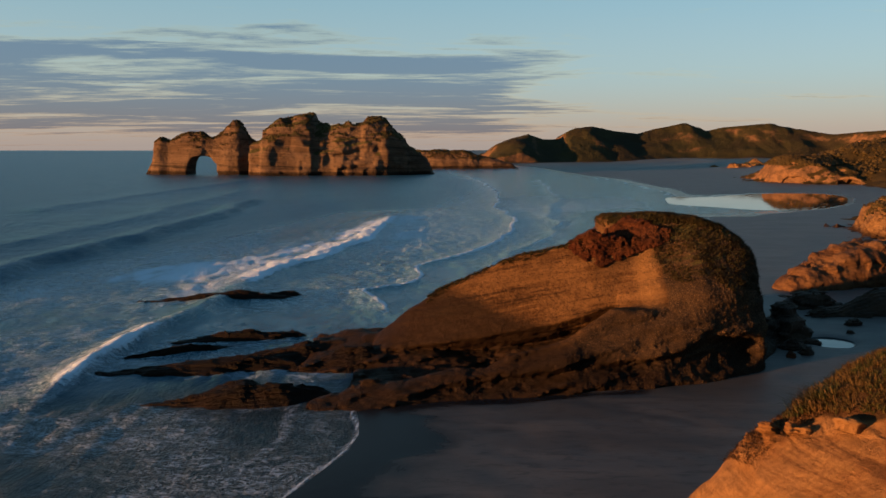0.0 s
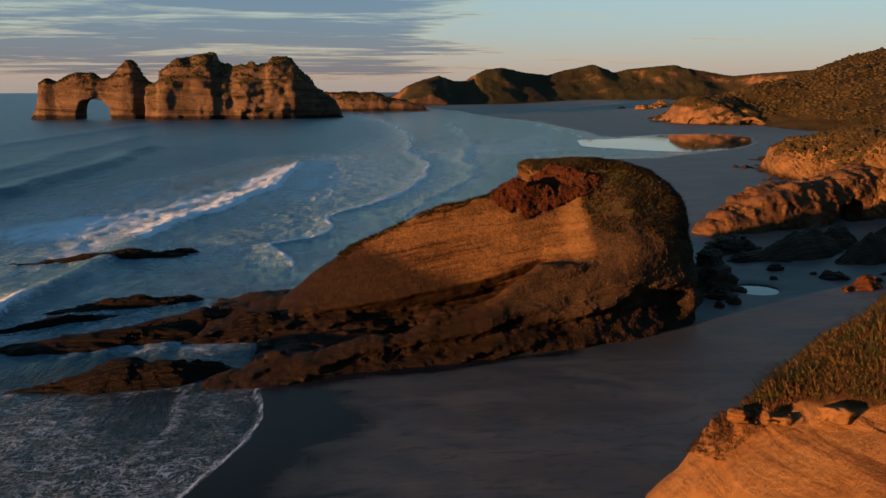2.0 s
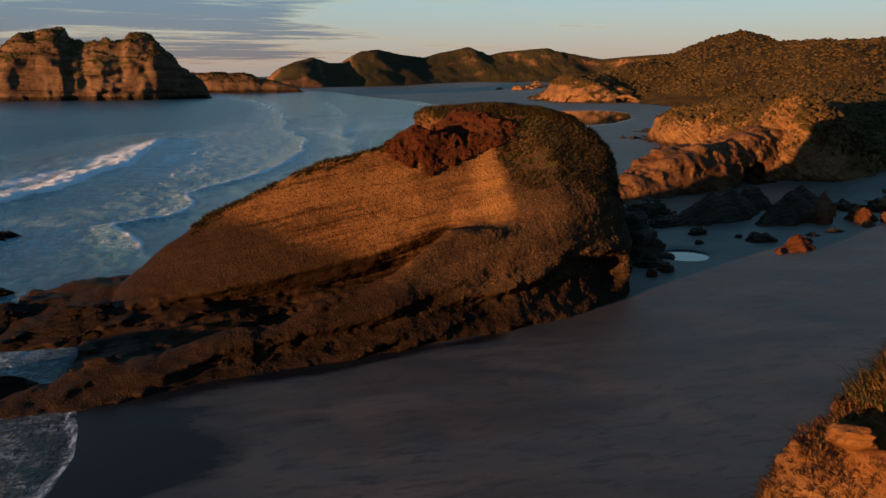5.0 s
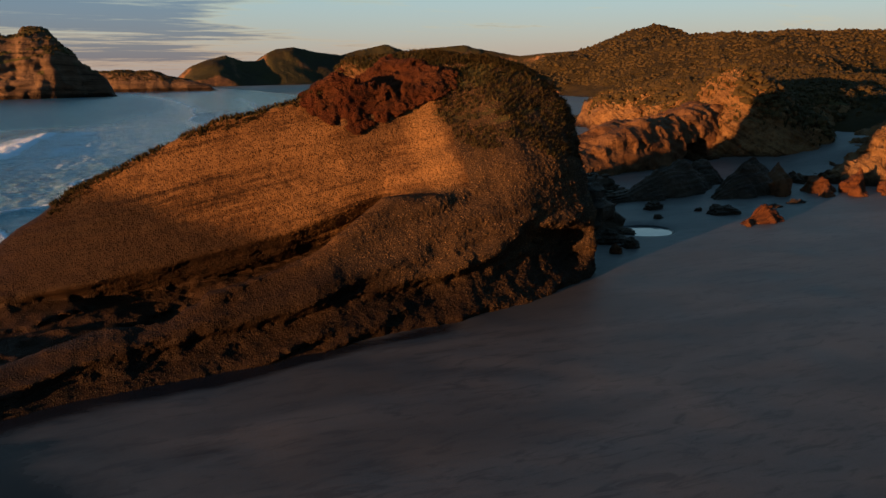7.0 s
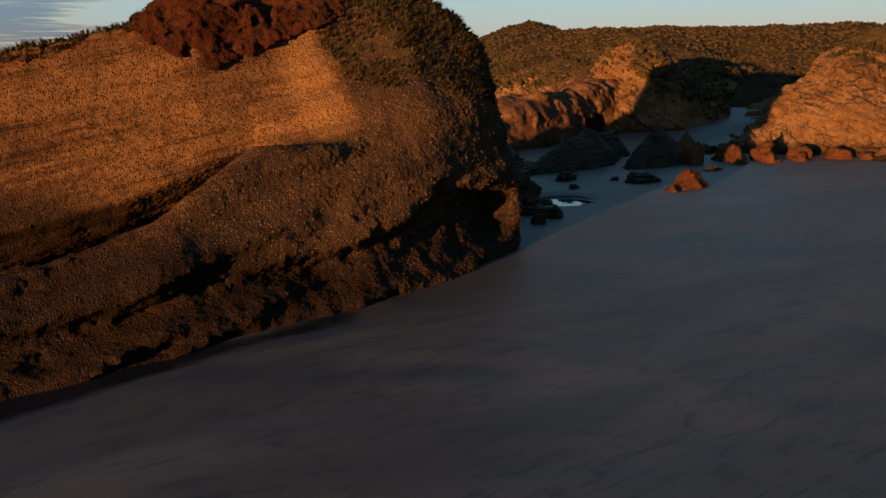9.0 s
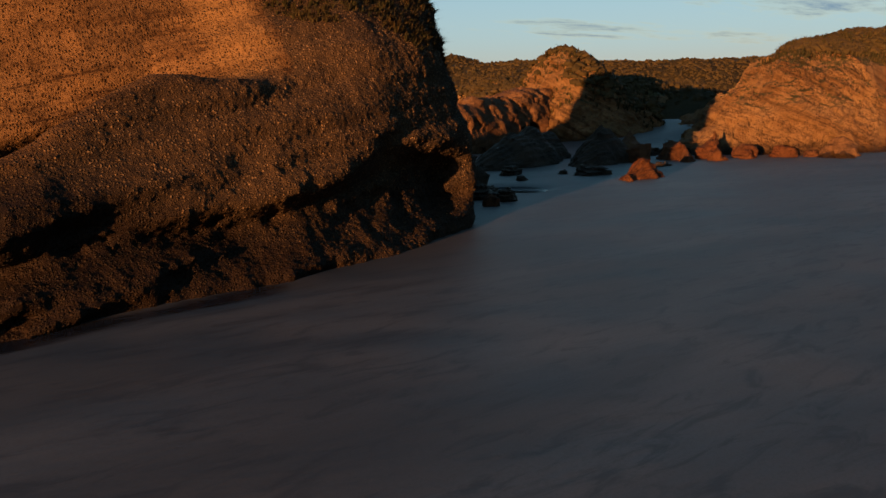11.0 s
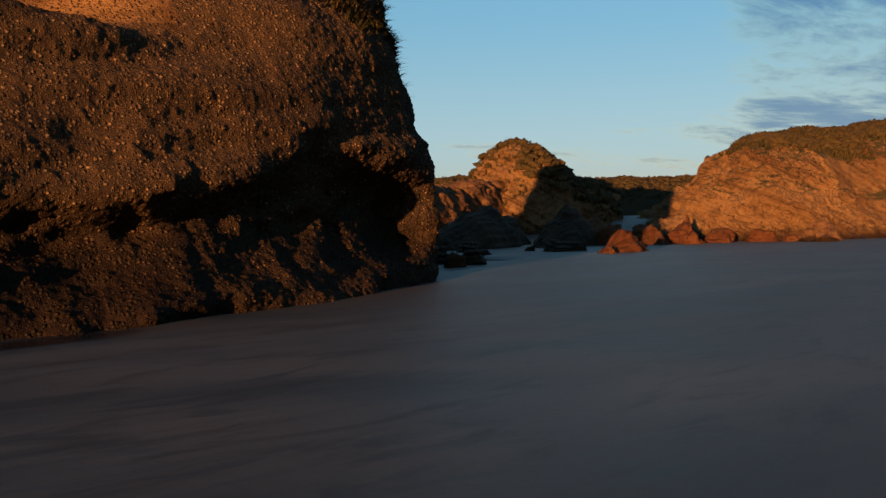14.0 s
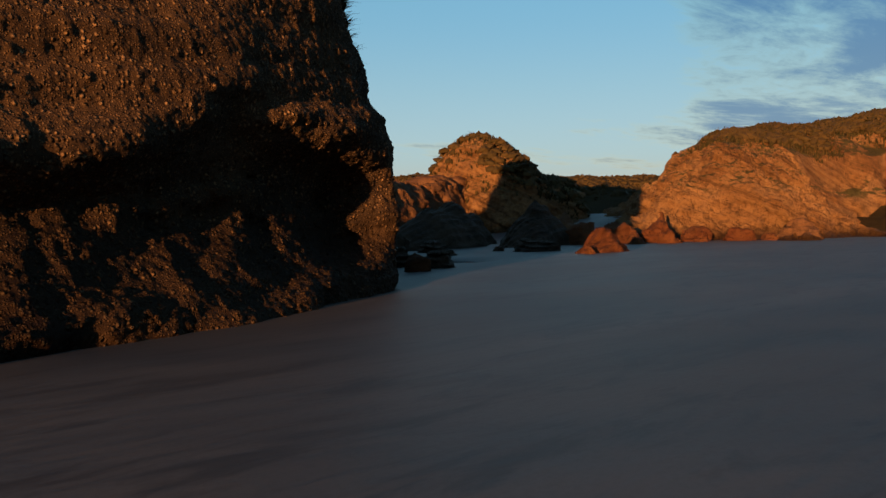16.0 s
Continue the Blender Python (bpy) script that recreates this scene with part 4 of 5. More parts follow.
# ---- reefs, boulders: one kind of function ----
def boulder(name, label, category, at, size, turn=0.0, tilt=0.0, seed=0, mat=None, cell=None, rugged=0.62, beds=0.5, group=""):
    """A rock of half lengths size at the ground place at: broken along joints and beds, sunk a little into the sand."""
    sx, sy, sz = size
    cell = cell or max(sz, sx * 0.35) / 10
    c, s, tl = math.cos(radians(turn)), math.sin(radians(turn)), math.tan(radians(tilt))
    r, k = max(size), min(size)
    dice = np.random.default_rng(seed)
    cuts = dice.normal(size=(13, 3))
    cuts[:, 2] = np.abs(cuts[:, 2]) * 0.8
    cuts /= np.linalg.norm(cuts, axis=1)[:, None]
    depth = dice.uniform(0.62, 0.95, 13)

    def shape(x, y, z):
        u, w = c * x + s * y, -s * x + c * y
        zz = z - tl * w * 0.6
        q = (np.abs(u / sx) ** 2.6 + np.abs(w / sy) ** 2.6 + np.abs(zz / sz) ** 2.3) ** (1 / 2.5) - 1
        for (a, b, e), d in zip(cuts, depth):
            q = np.maximum(q, (a * u / sx + b * w / sy + e * zz / sz) - d)
        return q * min(sy, sz)

    def detail(x, y, z):
        u, w = c * x + s * y, -s * x + c * y
        bed = (z - tl * w) / (0.34 * k) + 0.5 * value(x / r, y / r, 0, seed + 3)
        step = bed - np.floor(bed)
        return k * (rugged * (0.22 * fbm(x, y, z, 0.7 * r, 4, seed) - 0.13 * (ridged(x, y, z, 0.4 * r, 4, seed + 7) - 0.4))
                    + beds * (0.26 * (step - soft(0.7, 1.0, step)) - 0.13 + 0.10 * value(2 * x / r, 2 * y / r, 3 * bed, seed + 6) - 0.10 * ridged(u, 4 * w, z, 0.5 * r, 3, seed + 8)))

    m = 1.4
    vv, ff = implicit(shape, detail, (-r * m, -r * m, -0.5 * sz), (r * m, r * m, sz * 1.6), cell, 1.2 * k)
    ob = new(name, mesh_from(name, vv, ff, mat or M_BOULDER, False))
    ob.location = at
    return tagged(ob, label, category, group)


def wedge(name, label, category, at, size, turn, seed, mat, cell=0.22, group=""):
    """A rock of upturned beds, rising from a low end and ribbed along its length."""
    sx, sy, sz = size
    c, s = math.cos(radians(turn)), math.sin(radians(turn))

    def shape(x, y, z):
        u, w = c * x + s * y, -s * x + c * y
        ends = np.clip(1 - np.abs(u / sx) ** 1.8, 0, 1) ** 0.75
        w = w + 0.18 * sy * value(u / (0.4 * sx), 0, 0, seed)
        wide = sy * (0.25 + 0.75 * ends) * (1 + 0.25 * value(u / (0.22 * sx), 0, 0, seed + 1))
        v = np.clip(w / wide, -1.6, 1.6)
        rise = np.where(v < 0.25, 1 - np.abs((v - 0.25) / 1.25) ** 1.7, 1 - np.abs((v - 0.25) / 0.75) ** 2.4)
        top = sz * (0.25 + 0.75 * soft(-1.0, 0.5, u / sx)) * ends * (1 + 0.14 * value(u / (0.2 * sx), 0, 0, seed + 2))
        return (z - (rise * (top + 0.5) - 0.5)) * 0.7

    def detail(x, y, z):
        u, w = c * x + s * y, -s * x + c * y
        bed = (w + 0.45 * z + 0.05 * u) / 0.62 + 0.6 * value(u / 4, w / 4, 0, seed + 3)
        rib = bed - np.floor(bed)
        return 0.24 * (rib - soft(0.72, 1.0, rib)) - 0.12 + 0.15 * fbm(u * 0.4, w, z, 1.6, 4, seed + 4) - 0.12 * ridged(u * 0.3, w, z, 0.9, 3, seed + 5)

    vv, ff = implicit(shape, detail, (-sx * 1.05, -sx * abs(s) - sy * 2, -0.5), (sx * 1.05, sx * abs(s) + sy * 2, sz * 1.5), cell, 1.6)
    ob = new(name, mesh_from(name, vv, ff, mat, False))
    ob.location = at
    return tagged(ob, label, category, group)


for i, (at, size, turn) in enumerate(REEFS):
    wedge("reef_rock", "long low dark reef rock awash in the surf", "reef", (at[0], at[1], -0.30), size, turn, 100 + 7 * i, M_REEF, group="reef rocks in the surf")

SLABS = [  # place, half length, half width and height, turn, material, words
    ((65.6, 89.6), (5.4, 2.6, 4.2), 12, M_STONE, "large dark layered rock on the sand"),
    ((57.4, 94.2), (9.0, 2.6, 3.9), 16, M_STONE, "long dark tilted slab of rock"),
    ((66.0, 99.0), (6.0, 2.2, 3.2), 22, M_STONE, "dark tilted slab of rock"),
    ((72.0, 96.0), (6.5, 2.0, 3.4), 24, M_STONE, "long dark slab of rock below the cliff"),
    ((55.2, 76.4), (2.9, 1.6, 1.75), 14, M_RUST, "rust-brown pointed boulder on the sand"),
]
for i, (at, size, turn, mat, words) in enumerate(SLABS):
    wedge("boulder", words, "boulder", (at[0], at[1], float(sand_height(np.array([at[0]]), np.array([at[1]]))[0]) - 0.1), size, turn, 500 + 9 * i, mat, 0.12 if i > 3 else 0.18)

STONES = [  # place, half lengths, turn, tilt, material, words
    ((38.4, 80.5), (3.2, 2.8, 4.0), 20, 10, M_STONE, "dark rounded boulder leaning beside the great rock"),
    ((37.3, 72.6), (0.9, 0.7, 0.75), 20, 0, M_STONE, "small dark boulder on the wet sand"),
    ((35.0, 71.4), (0.7, 0.5, 0.9), 50, 0, M_RUST, "small rust-orange boulder against the great rock"),
    ((38.2, 76.2), (2.2, 1.0, 0.6), 70, 0, M_STONE, "low dark slab of rock by a tide pool"),
    ((40.2, 78.6), (1.5, 1.1, 0.55), 10, 0, M_STONE, "low dark slab of rock by a tide pool"),
    ((36.6, 75.0), (1.6, 0.9, 0.8), 120, 0, M_STONE, "low dark slab of rock by a tide pool"),
    ((50.3, 86.8), (1.5, 0.8, 0.75), 10, 0, M_STONE, "small dark boulder on the wet sand"),
    ((54.6, 81.3), (1.7, 1.0, 0.75), 0, 8, M_STONE, "flat dark rock on the sand"),
    ((52.9, 75.6), (1.1, 0.6, 0.5), 30, 10, M_RUST, "low rust-brown boulder on the sand"),
    ((59.5, 79.5), (0.8, 0.5, 0.5), 0, 0, M_STONE, "small dark boulder on the wet sand"),
    ((68.8, 87.8), (1.7, 1.4, 2.3), 10, 10, M_RUST, "rust-brown boulder against a dark rock"),
    ((51.5, 93.5), (4.2, 1.6, 1.0), 25, 8, M_STONE, "low dark slab of rock"),
    ((51.0, 99), (5.0, 2.2, 2.2), 20, 12, M_STONE, "low dark slab of rock"),
    ((75.0, 87.6), (2.0, 1.7, 2.6), 10, 0, M_RUST, "rust-brown boulder at the foot of the cliff"),
    ((78.6, 86.0), (1.9, 1.6, 3.0), 40, 0, M_RUST, "rust-brown boulder at the foot of the cliff"),
    ((82.0, 84.0), (1.8, 1.3, 2.0), 60, 0, M_RUST, "rust-brown boulder at the foot of the cliff"),
    ((84.3, 81.2), (1.6, 1.1, 1.5), 100, 0, M_RUST, "rust-brown boulder at the foot of the cliff"),
    ((73.2, 85.2), (1.3, 1.0, 1.3), 30, 0, M_RUST, "low rust-brown boulder at the foot of the cliff"),
    ((76.6, 83.9), (1.2, 1.0, 1.6), 80, 0, M_RUST, "rust-brown boulder at the foot of the cliff"),
    ((79.9, 82.3), (1.0, 0.8, 0.9), 10, 0, M_RUST, "low rust-brown boulder at the foot of the cliff"),
    ((86.6, 78.8), (1.0, 0.8, 0.8), 10, 0, M_RUST, "low rust-brown boulder at the foot of the cliff"),
    ((89.5, 77.0), (2.2, 1.8, 2.2), 20, 0, M_BOULDER, "pale orange boulder at the foot of the cliff"),
    ((73.6, 93), (2.6, 2.0, 3.2), 60, 5, M_BOULDER, "brown boulder at the foot of the cliff"),
    ((62.5, 82.2), (0.9, 0.5, 0.4), 10, 0, M_STONE, "small dark boulder on the wet sand"),
    ((66.5, 83.0), (1.1, 0.5, 0.45), 0, 0, M_STONE, "small dark boulder on the wet sand"),
    ((47.5, 82.3), (0.5, 0.4, 0.35), 0, 0, M_STONE, "small dark boulder on the wet sand"),
    ((53.5, 83.6), (0.45, 0.35, 0.3), 0, 0, M_STONE, "small dark boulder on the wet sand"),
]
for i, ((x, y), size, turn, tilt, mat, words) in enumerate(STONES):
    size = (size[0] * 1.08, size[1] * 1.08, size[2] * 1.12)
    boulder("boulder", words, "boulder", (x, y, float(sand_height(np.array([x]), np.array([y]))[0]) - 0.15 * size[2]), size, turn, tilt, 215 + 3 * i, mat, None, 0.62, 1.0 if mat is M_STONE else 0.3)

for i, (x, y, size) in enumerate([(299, 768, (13, 8, 6)), (322, 792, (15, 9, 8)), (345, 770, (10, 7, 5)), (283, 800, (6, 4, 3))]):
    boulder("outcrop", "low orange rock outcrop among the dunes", "outcrop", (x, y, float(sand_height(np.array([float(x)]), np.array([float(y)]))[0]) - 1), size, 20 * i, 5, 280 + 4 * i, M_CLIFF, 0.9, 0.8, 0.5, "dune outcrops")

# rock arm with a small natural arch below the headland
def arm_shape(x, y, z):
    u = (x - 54) * 0.93 + (y - 113) * 0.37
    w = -(x - 54) * 0.37 + (y - 113) * 0.93
    high = interp(u, (-3, 1.5), (4, 4.2), (12, 6.8), (22, 7.2), (32, 8.5), (40, 9))
    wide = interp(u, (-3, 2.5), (6, 4.2), (20, 5), (40, 6))
    body = smax((np.abs(w) - wide * (1 - 0.35 * np.clip(z / high, 0, 1.2) ** 2)), (z - high) * 0.9, 1.5)
    body = smax(body, -2.5 - u + 0.3 * z, 1.0)
    hole = ((u - 28.5) / 4.6) ** 2 + ((z - 1.2 - 0.2 * (u - 28.5)) / 2.5) ** 2
    return smax(body, (1 - hole) * 2.0, 0.5)


def arm_detail(x, y, z):
    return 0.6 * fbm(x, y, z, 5, 4, 301) - 0.25 * (ridged(x, y, z * 0.7, 2.6, 4, 303) - 0.4) + 0.3 * cells(x, y, 1.6 * (z + 0.3 * x), 2.2, 309)[1] + 0.2 * value(x / 6, y / 6, (z + 0.3 * x) / 0.7, 305)


v, f = implicit(arm_shape, arm_detail, (46, 102, -1), (98, 142, 13), 0.4)
arm = thing("arch_rock", "weathered tan rock arm pierced by a small arch", "rock", (62, 116, 0))
under("rock_body", mesh_from("rock_arm_body", v, f, M_BOULDER, False), arm)


# ---- cliffs and scrub-covered headland ----
def inside(x, y, line):
    """Distance inside an open line of points, the land lying to the left of its course."""
    best = np.full(np.shape(x), 1e9)
    sign = np.ones(np.shape(x))
    for (ax, ay), (bx, by) in zip(line, line[1:]):
        dx, dy = bx - ax, by - ay
        t = np.clip(((x - ax) * dx + (y - ay) * dy) / (dx * dx + dy * dy), 0, 1)
        px, py = x - ax - t * dx, y - ay - t * dy
        d = np.hypot(px, py)
        s = np.sign(dx * (y - ay) - dy * (x - ax))
        closer = d < best - 1e-6
        best = np.where(closer, d, best)
        sign = np.where(closer, s, sign)
    return best * sign


HEAD_LINE = [(260, 300), (150, 232), (116, 212), (103, 168), (90, 136), (86, 119), (93, 111.5), (103, 112), (111, 117), (122, 123), (190, 150)]
CLIFF_LINE = [(190, 146), (140, 131), (116, 120), (103, 109), (91, 100), (80.5, 93), (82, 87), (88, 77.5), (100, 76), (113, 78.5), (130, 78), (150, 68), (230, 40)]


def land_height(x, y, line, profile, n):
    s = inside(x, y, line) + 2.0 * n
    return interp(s, *profile), s


def headland_height(x, y):
    n = fbm(x, y, 0, 16, 4, 401)
    h, s = land_height(x, y, HEAD_LINE, [(-30, -8), (0, 0.6), (2.5, 5.5), (8, 9.0), (16, 11.5), (40, 14), (70, 18)], n)
    h = h + 8.0 * np.exp(-(((x - 93.6) / 8) ** 2 + ((y - 127.3) / 8.5) ** 2)) * soft(0, 6, s)
    return h + 0.9 * n * soft(2, 12, s), s


def cliff_height(x, y):
    n = fbm(x, y, 0, 14, 4, 411)
    h, s = land_height(x, y, CLIFF_LINE, [(-30, -8), (0, 0.8), (3.5, 3.2), (6.5, 6.0), (9, 8.0), (12, 12.5), (18, 15.6), (45, 22), (80, 27)], n)
    h = h - 2.6 * np.exp(-((x - 105) / 14) ** 2 - ((y - 88) / 8) ** 2) + 4.0 * np.exp(-((x - 165) / 14) ** 2 - ((y - 88) / 9) ** 2) * soft(4, 16, s)
    return h + 0.7 * n * soft(2, 12, s), s


def crag(seed, size=5.0):
    def detail(x, y, z):
        calm = 1 - 0.8 * soft(8.5, 11.5, z)
        return (0.8 * fbm(x, y, z, size, 4, seed) - 0.6 * (ridged(x, y, z * 0.6, size * 0.8, 4, seed + 4) - 0.4)) * calm
    return detail


def covered(height, face_high):
    """Where plants grow on a headland: above the bare face, not on the steepest rock."""
    def keep(p, n):
        x, y, z = p.T
        h, s = height(x, y)
        edge = value(x / 5, y / 5, z / 5, 77)
        return ((s > face_high + 4.0 * edge) & (z > 4 + 2 * edge) & (n[:, 2] > 0.25)).astype(float)
    return keep


def headland(name, label, height, lo, hi, cell, mat, seed, face_high, bush, tuft):
    hv, hf = implicit(lambda x, y, z: (z - height(x[:, :, :1], y[:, :, :1])[0]) * 0.62, crag(seed), lo, hi, cell, 2.4)
    q = hv[hf].mean(1)
    sv2, sf2 = refine(hv, hf, (q[:, 0] < 122) & (q[:, 2] > 0.4) & (q[:, 1] < 190), 2, lambda x, y, z: -0.20 * ridged(x, y, z * 0.8, 2.2, 4, seed + 9) + 0.22 * value(x / 5, y / 5, (z + 0.5 * x - 0.4 * y) / 0.6, seed + 11) + 0.34 * cells(x, y, 1.5 * (z + 0.4 * x), 2.6, seed + 13)[1] + 0.16 * cells(x, y, 1.4 * (z - 0.3 * y), 1.1, seed + 17)[1])
    ob = thing(name, label, "cliff", (lo[0] / 2 + hi[0] / 2, lo[1] / 2 + hi[1] / 2, 0))
    under("rock_face", mesh_from(name, sv2, sf2, mat, False), ob)
    p, n = face_samples(hv, hf, bush, covered(height, face_high), rng)
    cv, cf = clumps(p, rng.uniform(0.32, 0.95, bush), rng, 1)
    under("scrub", mesh_from("scrub", cv, cf, M_BUSH, False), ob, "dense low olive-brown coastal scrub", "stuff")
    p, n = face_samples(hv, hf, tuft, covered(height, face_high - 3), rng)
    tv, tf = tufts(p, n, rng, 5, 0.9, 0.07, 0.8, 0.7)
    under("grass", mesh_from("grass", tv, tf, M_GRASS, False), ob, "dry green-brown tussock grass", "stuff")
    return ob


headland("headland", "orange sandstone headland with scrub on top", headland_height, (78, 104, -1.5), (190, 240, 26), 0.75, M_CLIFF, 421, 5, 11000, 8000)
headland("sea_cliff", "sunlit orange cliff with grass and scrub above", cliff_height, (74, 62, -1.5), (190, 150, 26), 0.6, M_CLIFF, 431, 17, 7000, 8500)


# ---- hills behind, scrub-covered ----
def bumps(x, y, hills, seed, rough):
    z = np.full(np.shape(x), -12.0)
    n = fbm(x, y, 0, 80, 6, seed, 0.55)
    for cx, cy, rx, ry, high, turn in hills:
        c, s = math.cos(radians(turn)), math.sin(radians(turn))
        u, w = (c * (x - cx) + s * (y - cy)) / rx, (-s * (x - cx) + c * (y - cy)) / ry
        q = np.sqrt(u * u + w * w) + 0.13 * n
        z = np.maximum(z, high * (1.25 * np.exp(-(q * 1.15) ** 2) - 0.25) + rough * n * np.exp(-q * q))
    return z


NEAR_HILLS = [(440, 610, 130, 120, 52, 0), (530, 520, 130, 120, 46, 0), (600, 440, 130, 120, 46, 0), (620, 330, 150, 120, 50, 0), (700, 260, 170, 140, 56, 0),
              (250, 110, 130, 55, 27, 20), (235, 255, 110, 55, 20, 30), (146, 128, 50, 30, 10, 15), (330, 40, 150, 80, 32, 0)]
COVE_LINE = [(430, 760), (262, 640), (217, 546), (206, 488), (224, 470), (243, 442), (243, 388), (262, 340), (340, 290), (470, 250), (600, 160)]


def near_hills(x, y):
    n = fbm(x, y, 0, 40, 4, 521)
    s = inside(x, y, COVE_LINE) * -1.0
    s = -s + 5 * n
    bare = np.exp(-((x - 214) / 34) ** 2 - ((y - 500) / 48) ** 2)
    gentle = interp(s, (-60, -12), (0, 0.2), (20, 5), (45, 14), (90, 28), (140, 38), (300, 46))
    steep = interp(s, (-60, -12), (0, 0.5), (4, 10), (10, 17), (35, 24), (80, 33), (140, 40), (300, 46))
    bluff_side = gentle + (steep - gentle) * bare + 2.5 * n * soft(3, 30, s)
    z = np.maximum(bumps(x, y, NEAR_HILLS, 501, 6), bluff_side)
    return z + 1.3 * np.abs(fbm(x, y, 0, 9, 3, 505)) + 0.6 * fbm(x, y, 0, 4, 2, 507)


def far_hills(x, y):
    """The long ridge across the bay: sea cliffs at its west end, then rounded tops."""
    crest = interp(x, (56, -8), (64, 14), (78, 29), (105, 39), (130, 44.5), (154, 37), (186, 36.5), (191, 47), (209, 55), (237, 58), (277, 51), (321, 47), (349, 55), (405, 64), (441, 51), (468, 58), (544, 65), (589, 56), (640, 46), (760, 58), (900, 66), (1500, 80))
    n = fbm(x, y, 0, 70, 6, 531, 0.55)
    r = ridged(x, y, 0, 60, 4, 537)
    foot = interp(x, (60, 1105), (130, 1102), (230, 1150), (400, 1200), (620, 1180), (900, 900), (1500, 300))
    d = y - foot + 9 * n
    sheer = interp(d, (-60, -0.4), (0, -0.02), (6, 0.30), (18, 0.46), (60, 0.85), (95, 1.0), (170, 0.9), (400, 0.4))
    slope = interp(d, (-60, -0.4), (0, -0.02), (30, 0.22), (60, 0.55), (95, 1.0), (170, 0.9), (400, 0.4))
    rise = slope + (sheer - slope) * soft(150, 105, x)
    crest = np.where(rise < 0, np.maximum(crest, 20), crest)
    return crest * rise * (1 + 0.02 * n) + 3.5 * r * np.clip(rise, 0, 1) * soft(110, 60, d) - 1.0 * np.clip(rise, 0, 1)


def cove_box(x, y):
    """1 over the seaward end of the hills, where the bluff with the caves stands."""
    return soft(270, 250, x) * soft(440, 456, y) * soft(590, 570, y)


def cove_shape(x, y, z):
    ground = near_hills(x[:, :, :1], y[:, :, :1]) - 6 * (1 - cove_box(x[:, :, :1], y[:, :, :1]))
    f = (z - ground) * 0.6
    for cx, cy, rx, rz, turn in ((224, 478, 9.5, 6.0, -0.6), (242, 452, 7.0, 5.5, -0.7)):
        c, sn = math.cos(turn), math.sin(turn)
        u, w = c * (x - cx) + sn * (y - cy), -sn * (x - cx) + c * (y - cy)
        f = smax(f, (1 - np.sqrt((u / rx) ** 2 + (w / 14) ** 2 + (z / rz) ** 2)) * rz * 0.8, 0.6)
    return f


v, f = sheet(spaced([(100, 2.5), (400, 3), (760, 4), (900, 8)]), spaced([(-80, 4), (300, 3), (780, 4)]), lambda x, y: near_hills(x, y) - 5 * cove_box(x + 6, y))
hills = thing("hills", "rolling hills under brown-green scrub behind the beach", "hill", (450, 400, 0), "structure")
under("slope", mesh_from("hill_slopes", v, f, M_SLOPE), hills)
p, n = face_samples(v, f, 27000, lambda q, n: ((q[:, 2] > 7) & (q[:, 0] < 700) & (n[:, 2] > 0.7)) * np.clip(250 / np.hypot(q[:, 0], q[:, 1]), 0.2, 1) ** 2, rng)
cv, cf = clumps(p, rng.uniform(0.4, 1.1, len(p)) * np.clip(np.hypot(p[:, 0], p[:, 1]) / 350, 0.7, 1.6), rng, 0)
under("scrub", mesh_from("hill_scrub", cv, cf, M_BUSH, False), hills, "dense low olive-brown coastal scrub", "stuff")
v, f = sheet(spaced([(40, 4), (600, 5), (1500, 20)]), spaced([(250, 25), (1050, 4), (1330, 5), (1600, 20)]), far_hills)
wv, wf = implicit(cove_shape, crag(451, 7.0), (196, 430, -1.5), (280, 596, 40), 1.1, 3)
cove = thing("cove_bluff", "orange rock bluff with two dark caves below scrubby hills", "cliff", (230, 500, 0))
under("rock_face", mesh_from("cove_bluff", wv, wf, M_SLOPE), cove)
p, n = face_samples(wv, wf, 6000, lambda q, n: ((q[:, 2] > 12) & (n[:, 2] > 0.6)).astype(float), rng)
cv, cf = clumps(p, rng.uniform(0.5, 1.4, len(p)), rng, 0)
under("scrub", mesh_from("cove_scrub", cv, cf, M_BUSH, False), cove, "dense low olive-brown coastal scrub", "stuff")
tagged(under("far_hills", mesh_from("far_hills", v, f, M_HILL)), "distant dark hills and a pale rock headland", "hill", kind="structure")


